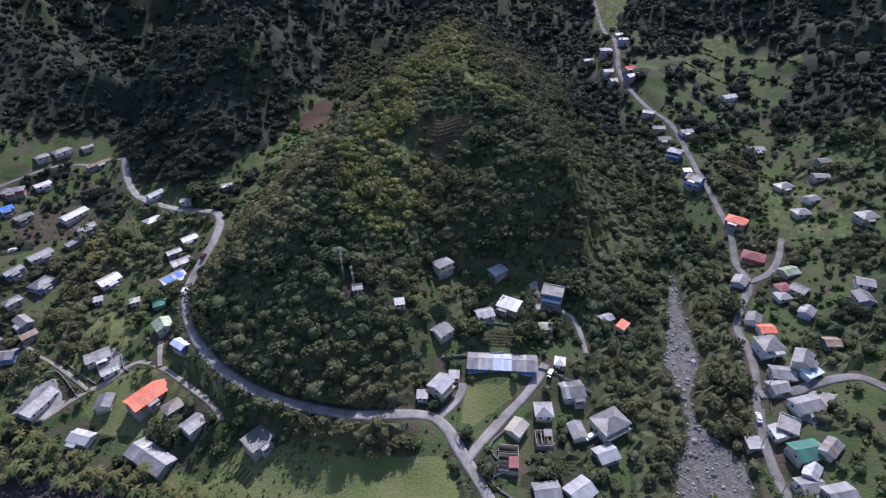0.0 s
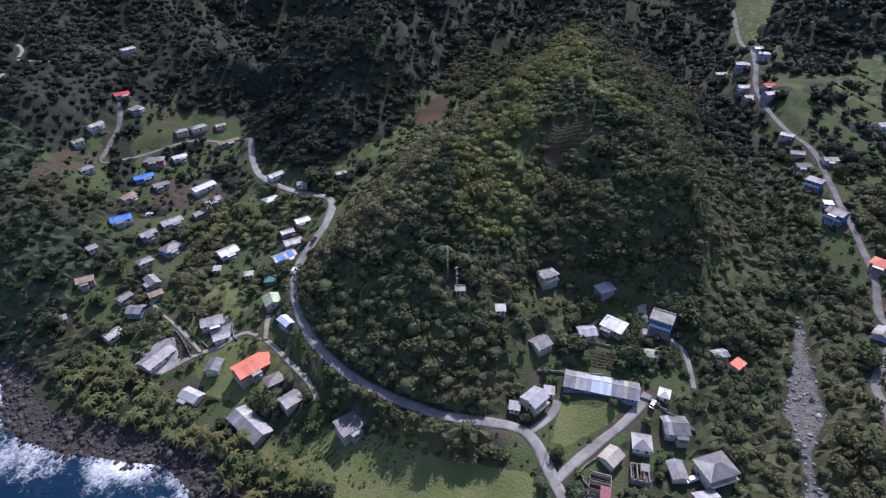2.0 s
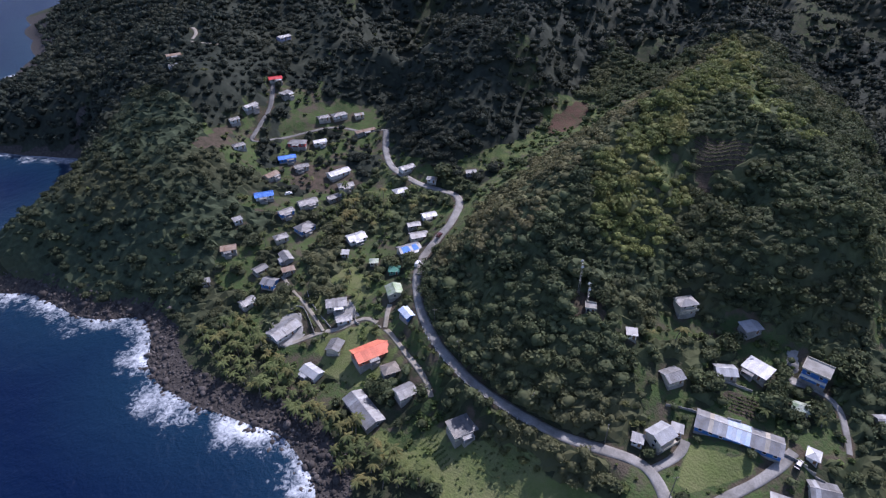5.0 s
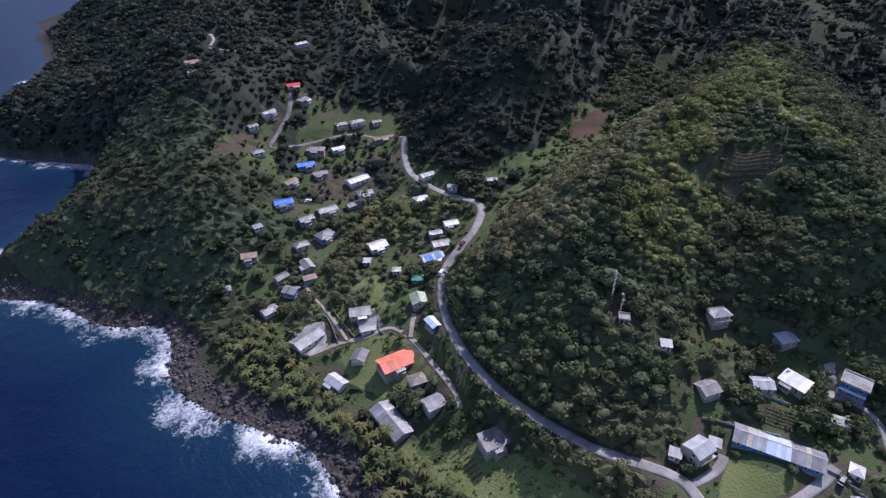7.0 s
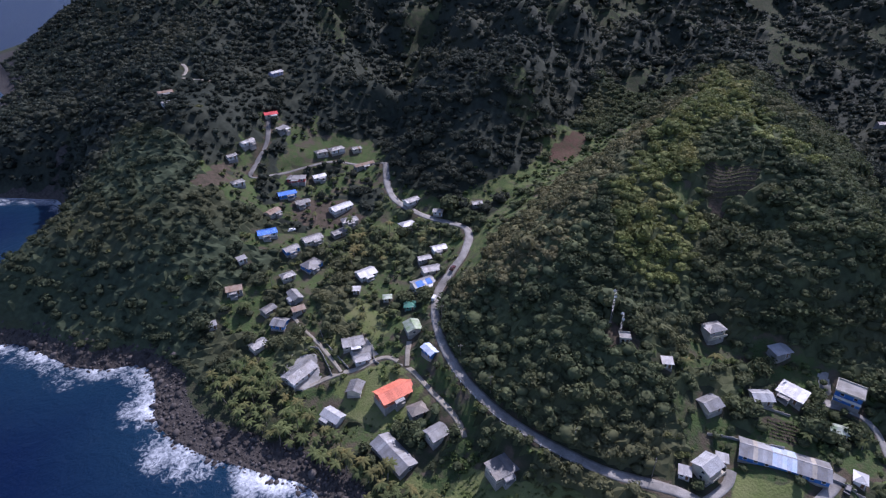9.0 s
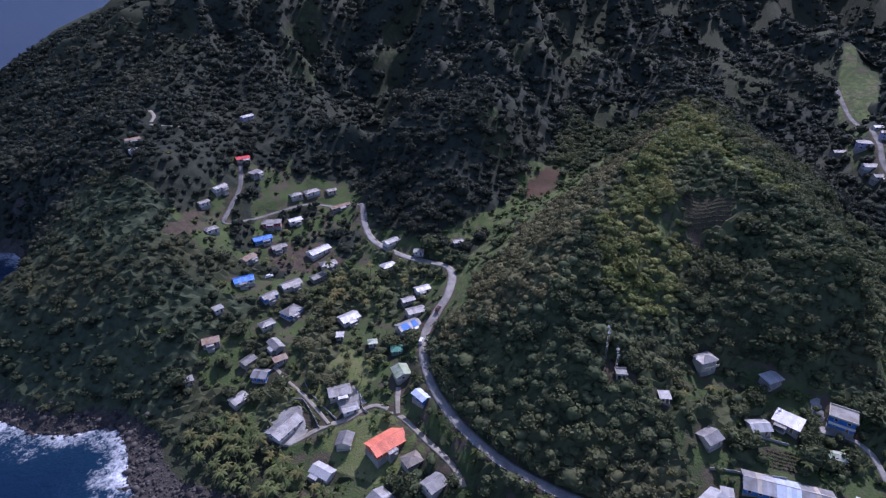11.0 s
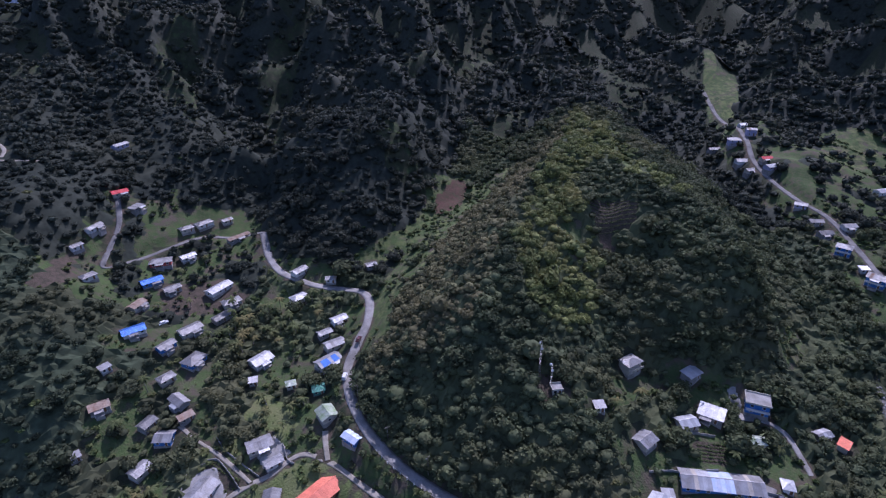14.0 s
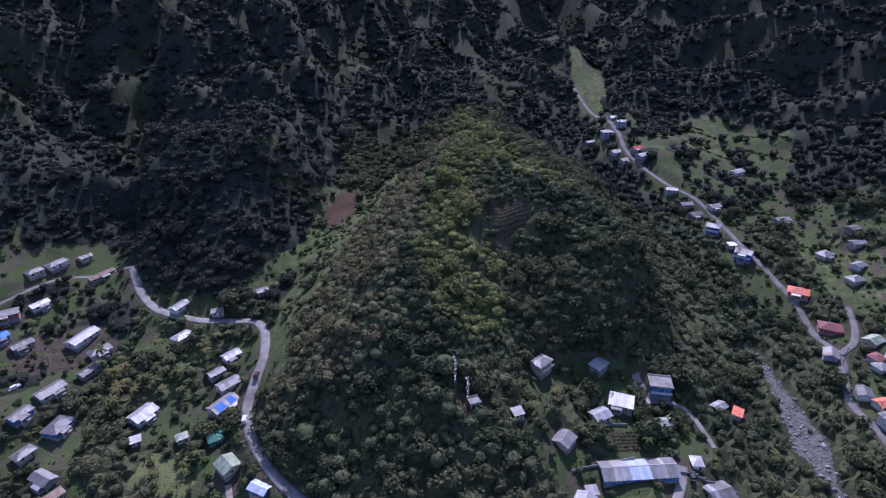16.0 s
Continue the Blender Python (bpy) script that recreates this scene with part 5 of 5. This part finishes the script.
tagged(joined("coast_woods", NEAR, np.c_[x, y, z + 0.7][rest & coast], size[rest & coast], LEAF_COAST), "low green woods over the headland above the sea", "woods", kind="stuff")
rest &= ~coast
wood = joined("valley_woods", NEAR, np.c_[x, y, z + 0.9][rest], size[rest], LEAF)
tagged(wood, "dense dark green broadleaf woods over the slopes", "woods", kind="stuff")

crown_meshes = [triangles("crown", v, t, LEAF) for v, t in NEAR]


def trunk_mesh():
    """A tapered trunk that splits into limbs."""
    bm = bmesh.new()
    for m, r1, r2, h in ((pose(0, 0, 0.0), 0.07, 0.05, 0.8), (pose(0, 0, 0.35, 28, 0, 20), 0.035, 0.015, 0.75), (pose(0, 0, 0.4, 30, 0, 140), 0.035, 0.015, 0.7), (pose(0, 0, 0.45, 26, 0, 255), 0.03, 0.012, 0.7)):
        bmesh.ops.create_cone(bm, segments=6, radius1=r1, radius2=r2, depth=h, cap_ends=True, matrix=m @ pose(0, 0, h / 2))
    me = bpy.data.meshes.new("trunk")
    bm.to_mesh(me), bm.free()
    me.materials.append(BARK)
    return me


TRUNK = trunk_mesh()
for i in first:
    s = float(size[i])
    tree = empty("tree", pose(x[i], y[i], z[i] - 0.1, 0, 0, RNG.uniform(0, 360)), "broadleaf tree with a dense dark rounded crown", "tree", "trees on the hill nose")
    tree.scale = (s, s, s * RNG.uniform(0.9, 1.2))
    part("trunk", TRUNK, None, tree)
    c = part("crown", crown_meshes[int(RNG.integers(0, len(crown_meshes)))], None, tree)
    c.location.z = 0.22

# woods farther off, cloud shade and haze painted into the leaf colour
x, y = scatter(5.4, -560, 380, 150, 860)
away = ((y > 345) | (x < -345) | (x > 175)) & ~((x > -132) & (x < 20) & (y < 390))
x, y = x[away], y[away]
keep = (RNG.random(len(x)) < density(x, y) * 0.92) & (land(x, y) > 5) & clear_of(x, y, 5.5, 2.5)
x, y = x[keep], y[keep]
thin = open_slope(x, y) & (RNG.random(len(x)) < 0.5)
x, y = x[~thin], y[~thin]
tagged(joined("hill_woods", FAR, np.c_[x, y, ground(x, y) + 1.0], 2.5 + RNG.gamma(2.0, 0.6, len(x)), LEAF_FAR_SHADED), "woods on the far hills, cloud shade and haze blue in the leaf colour", "woods", kind="stuff")

x, y = scatter(10, -950, -560, 190, 640)
z = land(x, y)
x, y, z = x[z > 6], y[z > 6], z[z > 6]
# capes share the leaf colour with painted cloud shade
tagged(joined("cape_woods", FAR, np.c_[x, y, z + 0.5], RNG.uniform(4.0, 6.5, len(x)), LEAF_FAR_SHADED), "low woods on the far capes, cloud shade and haze blue in the leaf colour", "woods", kind="stuff")

# scrub and garden bushes
x, y = scatter(3.4, -320, 170, 84, 345)
d = density(x, y)
keep = (RNG.random(len(x)) < np.where(d < 0.01, 0.05, np.where(d < 0.2, 0.4, np.where(d < 0.75, 0.5, 0.05)))) & (land(x, y) > 3.5) & clear_of(x, y, 5.0, 0.8)
keep &= ~inside(x, y, AREA["field"]) & ~inside(x, y, AREA["lawn"])
x, y = x[keep], y[keep]
tagged(joined("scrub", LOW, np.c_[x, y, ground(x, y)], RNG.uniform(0.5, 1.2, len(x)) ** 2 * 1.5, BUSH), "low green scrub and garden bushes", "bushes", kind="stuff")
x, y = scatter(2.3, -142, -12, 105, 172)
band, road_high = road_near(x, y)
keep = (band > 0.9) & (band < 9) & (land(x, y) < road_high - 0.35) & (x + y < 60) & ~inside(x, y, AREA["lawn"]) & (RNG.random(len(x)) < 0.8) & clear_of(x, y, 6)
x, y = x[keep], y[keep]
tagged(joined("roadside_hedge", LOW, np.c_[x, y, ground(x, y)], RNG.uniform(0.9, 1.9, len(x)), BUSH), "thick green growth below the road", "bushes", kind="stuff")


# crop rows in the garden beds
def crop_rows(area, turn, gap, step):
    """Places along parallel rows that fill one bed."""
    poly = np.array(AREA[area])
    mid, reach = poly.mean(0), np.ptp(poly, axis=0).max()
    u, v = np.meshgrid(np.arange(-reach, reach, step), np.arange(-reach, reach, gap))
    u, v = u.ravel() + RNG.uniform(-0.1, 0.1, u.size), v.ravel() + RNG.uniform(-0.08, 0.08, u.size)
    a = radians(turn)
    x, y = mid[0] + u * math.cos(a) - v * math.sin(a), mid[1] + u * math.sin(a) + v * math.cos(a)
    keep = inside(x, y, AREA[area]) & clear_of(x, y, 5.5, 1.0)
    return np.c_[x, y][keep]


beds = np.concatenate([crop_rows("field_crops", 62, 1.8, 0.7), crop_rows("terrace_plot", 14, 1.7, 0.7), crop_rows("lane_plot", -20, 1.1, 0.7), crop_rows("school_plot", 5, 1.3, 0.7), crop_rows("ruin_plot", 10, 1.2, 0.6)])
x, y = beds[:, 0], beds[:, 1]
tagged(joined("crop_rows", LOW, np.c_[x, y, ground(x, y)], RNG.uniform(0.3, 0.55, len(x)), BUSH), "rows of low green crops in garden beds", "crops", kind="stuff")

# hedges along the terrace edges of the eastern slopes
edges = [[(98, 404), (112, 393), (124, 381)], [(135, 399), (147, 378), (158, 356)], [(145, 415), (156, 396), (166, 375)], [(113.6, 425), (121, 419), (126, 414)], [(99.5, 319), (112, 319), (123.6, 317)],
         [(119, 286.5), (129, 277), (138, 267)], [(144, 263), (149, 252), (154, 241)], [(110, 438), (116, 431), (122, 424)]]
hedge = np.concatenate([smooth_line(e, 1.4) for e in edges])
x, y = (hedge + RNG.uniform(-0.6, 0.6, hedge.shape)).T
tagged(joined("terrace_hedges", LOW, np.c_[x, y, ground(x, y)], RNG.uniform(0.7, 1.5, len(x)), BUSH), "bushy hedges along the terraced fields", "hedges", kind="stuff")


x, y = scatter(2.3, -160, -10, 92, 190)
d = density(x, y)
keep = (d < 0.75) & (RNG.random(len(x)) < 0.16) & (land(x, y) > 3) & clear_of(x, y, 5.2, 0.8) & ~inside(x, y, AREA["field"]) & ~inside(x, y, AREA["lawn"])
x, y = x[keep], y[keep]
wx, wy = scatter(1.3, -95, -45, 92, 116)
keep = inside(wx, wy, AREA["field_west"]) & ~inside(wx, wy, AREA["field_crops"]) & (RNG.random(len(wx)) < 0.3) & clear_of(wx, wy, 5.0, 0.8)
x, y = np.r_[x, wx[keep]], np.r_[y, wy[keep]]
tagged(joined("garden_growth", LOW, np.c_[x, y, ground(x, y)], RNG.uniform(0.3, 0.7, len(x)), BUSH), "small bright garden plants and weeds", "plants", kind="stuff")


# ---- palms ----
def frond_mesh():
    """A palm frond: a drooping rib with leaflets to both sides."""
    v, f = [], []
    n = 7
    for i in range(n + 1):
        t = i / n
        cx, cz = 2.6 * t, 0.9 * t - 1.9 * t * t
        w = 0.42 * math.sin(math.pi * min(1, t * 0.9 + 0.1)) + 0.03
        v += [(cx, -w, cz - 0.25 * w), (cx, 0, cz + 0.06), (cx, w, cz - 0.25 * w)]
        if i:
            b = 3 * (i - 1)
            f += [(b, b + 3, b + 4, b + 1), (b + 1, b + 4, b + 5, b + 2)]
    return mesh_of("frond", v, f, FROND)


def palm_trunk(high, lean):
    v, f = [], []
    for i in range(7):
        t = i / 6
        for k in range(6):
            a = k * math.pi / 3
            r = 0.17 - 0.06 * t
            v.append((lean * t * t + r * math.cos(a), r * math.sin(a), high * t))
            if i:
                b, q = 6 * (i - 1), (k + 1) % 6
                f.append((b + k, b + q, b + 6 + q, b + 6 + k))
    return mesh_of("palm_trunk", v, f, PALM_BARK, True)


FROND_MESH = frond_mesh()
PALMS = []
for high, lean in ((5.0, 0.8), (6.5, 1.3), (4.0, 0.4)):
    palm = empty("coconut_palm", pose(0, 0, 0), "coconut palm with yellowing drooping fronds", "palm", "coconut palms")
    part("trunk", palm_trunk(high, lean), None, palm)
    for i in range(11):
        fr = part("frond", FROND_MESH, None, palm)
        fr.matrix_basis = pose(lean, 0, high, 0, RNG.uniform(-28, 30), i * 360 / 11 + RNG.uniform(-12, 12)) @ Matrix.Scale(RNG.uniform(0.85, 1.15), 4)
    PALMS.append(palm)
x, y = scatter(3.7, -206, -76, 78, 118)
keep = inside(x, y, AREA["palms"]) & (land(x, y) > 0.9) & clear_of(x, y, 5.0)
spots = list(zip(x[keep], y[keep]))
x, y = scatter(7.5, -240, -130, 112, 225)
keep = (density(x, y) < 0.5) & (land(x, y) > 4) & clear_of(x, y, 6.5) & (RNG.random(len(x)) < 0.38)
spots += list(zip(x[keep], y[keep]))
x, y = scatter(5.0, -220, -155, 165, 225)
keep = (inside(x, y, AREA["palm_grove"]) | inside(x, y, AREA["bend_grove"])) & clear_of(x, y, 5.5)
spots += list(zip(x[keep], y[keep]))
spots += [(-36, 163), (-28, 172), (20, 168), (4, 160), (44, 140), (48, 158)]
for i, (a, b) in enumerate(spots[:360]):
    m = pose(a, b, float(ground(a, b)[0]) - 0.1, RNG.uniform(-6, 6), RNG.uniform(-6, 6), RNG.uniform(0, 360)) @ Matrix.Scale(RNG.uniform(0.8, 1.2), 4)
    if i < 3:
        PALMS[i].matrix_basis = m
    else:
        q = copy_thing(PALMS[i % 3], m)
        q.matrix_basis = m


# ---- rocks ----
def stone(seed):
    g = np.random.default_rng(seed)
    v, f = ico(1)
    return v * g.uniform(0.72, 1.15, (len(v), 1)) * g.uniform(0.7, 1.1, 3), f


STONES = [stone(s) for s in range(8)]
x, y = scatter(1.35, -390, -90, 50, 175)
z = land(x, y)
near_shore = np.array([np.hypot(SHORE[:, 0] - a, SHORE[:, 1] - b).min() if abs(c) < 8 else 99 for a, b, c in zip(x, y, z)])
keep = (z > -1.2) & (near_shore < 13) & (RNG.random(len(x)) < 0.85)
x, y, z = x[keep], y[keep], z[keep]
tagged(joined("shore_boulders", STONES, np.c_[x, y, z + 0.1], RNG.gamma(1.1, 0.36, len(x)) + 0.22, STONE, 0.1), "tumbled dark basalt boulders along the surf", "boulders", kind="stuff")
x, y = scatter(1.1, 35, 90, 80, 262)
gap = np.array([np.hypot(river_line[:, 0] - a, river_line[:, 1] - b).min() for a, b in zip(x, y)])
keep = (gap < np.interp(y, BED_Y, BED_W)) & (RNG.random(len(x)) < 0.75)
x, y = x[keep], y[keep]
tagged(joined("river_stones", STONES, np.c_[x, y, ground(x, y)], RNG.gamma(1.3, 0.2, len(x)) + 0.12, RIVER_STONE, 0.1), "pale grey boulders in the dry river bed", "stones", kind="stuff")


# ---- vehicles, poles, mast, walls ----
def vehicle(x, y, yaw, paint, words, van=False):
    """A small car or van with cabin, glass, lamps and wheels."""
    z = float(ground(x, y)[0]) + 0.22
    car = empty("van" if van else "car", pose(x, y, z, 0, 0, yaw), words, "van" if van else "car")
    h = 1.0 if van else 0.55
    part("body", boxes((0, 0, 0.62, 4.2, 1.7, 0.62), bevel=0.12), paint, car)
    part("cabin", boxes((-0.2 if not van else -0.35, 0, 0.92 + h / 2, 2.3 if not van else 3.3, 1.5, h), bevel=0.16), paint, car)
    part("windscreen", boxes((1.0 if not van else 1.32, 0, 0.98 + h / 2, 0.06, 1.25, h * 0.62)), GLASS, car)
    for s in (-1, 1):
        part("side_window", boxes((-0.2, s * 0.755, 0.98 + h / 2, 1.7, 0.03, h * 0.5)), GLASS, car)
        part("headlight", boxes((2.1, s * 0.6, 0.72, 0.05, 0.3, 0.16)), TRIM, car)
        for fx in (-1.3, 1.3):
            bm = bmesh.new()
            bmesh.ops.create_cone(bm, segments=14, radius1=0.32, radius2=0.32, depth=0.2, cap_ends=True, matrix=pose(fx, s * 0.8, 0.32, 90))
            w = part("wheel", bm, RUBBER, car)
            bm = bmesh.new()
            bmesh.ops.create_cone(bm, segments=10, radius1=0.18, radius2=0.16, depth=0.22, cap_ends=True, matrix=pose(fx, s * 0.81, 0.32, 90))
            part("rim", bm, STEEL, w)


vehicle(28.9, 129.8, 40, CAR_WHITE, "white car parked on a grass yard")
vehicle(-138.2, 171.5, 100, CAR_WHITE, "white van on the concrete road", True)
vehicle(82.0, 139.5, 85, CAR_WHITE, "white car on the village road")
vehicle(-230.7, 183.9, 60, CAR_WHITE, "white car parked on village grass")
vehicle(15.2, 149.0, 75, CAR_DARK, "dark car beside the long school building")
vehicle(-139.9, 192.0, 92, CAR_RED, "dark red car on the concrete road")


def utility_pole(x, y, yaw):
    z = float(ground(x, y)[0])
    p = empty("utility_pole", pose(x, y, z - 0.3, 0, 0, yaw), "weathered wooden utility pole with crossarm", "pole", "poles along the road")
    bm = bmesh.new()
    bmesh.ops.create_cone(bm, segments=8, radius1=0.15, radius2=0.10, depth=8.6, cap_ends=True, matrix=pose(0, 0, 4.3))
    part("post", bm, PALM_BARK, p)
    part("crossarm", boxes((0, 0, 8.0, 1.8, 0.12, 0.12), bevel=0.01), PALM_BARK, p)
    for s in (-0.8, 0.0, 0.8):
        part("insulator", boxes((s, 0, 8.16, 0.09, 0.09, 0.2), bevel=0.02), TRIM, p)
    return Vector((x, y, z + 7.8))


def cable(a, b, name="cable"):
    """A sagging line between two poles."""
    n = 12
    c = bpy.data.curves.new(name, "CURVE")
    c.dimensions, c.bevel_depth, c.bevel_resolution = "3D", 0.018, 1
    s = c.splines.new("POLY")
    s.points.add(n)
    for i in range(n + 1):
        t = i / n
        p = a.lerp(b, t)
        s.points[i].co = (p.x, p.y, p.z - 4 * t * (1 - t) * 0.7, 1)
    c.materials.append(RUBBER)
    tagged(new(name, c), "thin black cable sagging between utility poles", "cable", "cables along the road")


tops = [utility_pole(*p) for p in ((-136.5, 185, 10), (-128, 160, 35), (-110.5, 143, 40), (-93.5, 133, 60), (-60.5, 124.5, 90), (-36.5, 127.3, 100), (-14.6, 122.5, 40), (-2.5, 108, 40))]
for a, b in zip(tops, tops[1:]):
    cable(a, b)
tops = [utility_pole(*p) for p in ((99.5, 236, 0), (93.5, 200, 10), (88.5, 172, 0), (87, 150, 0), (79.4, 128, 0), (80.2, 112, 0))]
for a, b in zip(tops, tops[1:]):
    cable(a, b)


def radio_mast(x, y, high):
    """A lattice mast with dishes."""
    z = float(ground(x, y)[0])
    mast = empty("radio_mast", pose(x, y, z - 0.2), "thin steel lattice mast above the trees", "mast")
    for k in range(3):
        a = k * 2.094
        part("leg", boxes((0.35 * math.cos(a), 0.35 * math.sin(a), high / 2, 0.07, 0.07, high)), STEEL, mast)
    for i in range(int(high / 1.2)):
        for lift, spin in ((0.8, 0), (1.3, 30)):
            part("brace", boxes((0, 0, lift + i * 1.2, 0.75, 0.05, 0.05, 60 * (i % 3) + spin)), STEEL, mast)
    for h, a in ((high - 1, 40), (high - 2.5, 200)):
        bm = bmesh.new()
        bmesh.ops.create_cone(bm, segments=14, radius1=0.5, radius2=0.3, depth=0.25, cap_ends=True, matrix=pose(0.6 * math.cos(a), 0.6 * math.sin(a), h, 90, 0, a))
        part("dish", bm, TRIM, mast)


radio_mast(-61.5, 160.5, 15)
radio_mast(-57.5, 159.0, 9)
house(-55.5, 157.0, 3.5, 3.0, 20, "flat", "concrete", "cream", 1, "equipment_hut", "small cream equipment hut below the mast")


def yard_wall(pts, name="yard_wall"):
    """A low concrete wall that follows the ground, piece by piece."""
    root = empty(name, pose(0, 0, 0), "low stained concrete yard wall", "wall", "yard walls")
    line = smooth_line(pts, 2.2)
    zz = ground(line[:, 0], line[:, 1])
    for (ax, ay), (bx, by), za, zb in zip(line, line[1:], zz, zz[1:]):
        d, a = math.hypot(bx - ax, by - ay), math.degrees(math.atan2(by - ay, bx - ax))
        if d > 0.2:
            part("wall_section", boxes(((ax + bx) / 2, (ay + by) / 2, (za + zb) / 2 + 0.2, d + 0.02, 0.2, 1.5, a), bevel=0.02), CONCRETE, root)


yard_wall([(-155, 130.2), (-171.5, 136.4), (-178, 140.5)])
yard_wall([(-159.5, 124.8), (-173, 132.4), (-177, 129)])
yard_wall([(-181, 126), (-176, 113), (-166, 114)])
yard_wall([(-152, 143), (-147, 137), (-144, 136)])
yard_wall([(-24, 149), (-16, 152), (-2, 155)])
yard_wall([(5, 114), (-2, 108), (6, 103), (13, 104)])
yard_wall([(-16, 165), (-9, 167.2), (-1, 168.2)])
yard_wall([(3, 112.5), (-3.5, 119), (1, 126)])
yard_wall([(8, 151.5), (20, 149.5), (30, 147)])


def guard_posts(track, low, high, side, name="guard_rail"):
    """Short whitewashed posts with a rail along a road's outer edge."""
    width, line, z = TRACKS[track]
    root = empty(name, pose(0, 0, 0), "whitewashed concrete guard posts with a low rail", "guard rail")
    last = None
    for i in range(low, high, 2):
        d = line[i + 1] - line[i - 1]
        n = np.array([-d[1], d[0]]) / np.hypot(*d) * side
        p = line[i] + n * (width / 2 + 0.35)
        post = part("post", boxes((p[0], p[1], z[i] + 0.2, 0.28, 0.28, 1.1), bevel=0.03), TRIM, root)
        if last is not None:
            m, a = (p + last) / 2, math.degrees(math.atan2(p[1] - last[1], p[0] - last[0]))
            part("rail", boxes((m[0], m[1], z[i] + 0.52, float(np.hypot(*(p - last))), 0.1, 0.16, a)), CONCRETE, root)
        last = p


main_line = TRACKS["main_road"][1]
start = int(np.hypot(main_line[:, 0] + 112, main_line[:, 1] - 141).argmin())
stop = int(np.hypot(main_line[:, 0] + 58, main_line[:, 1] - 121).argmin())
guard_posts("main_road", start, stop, -1)
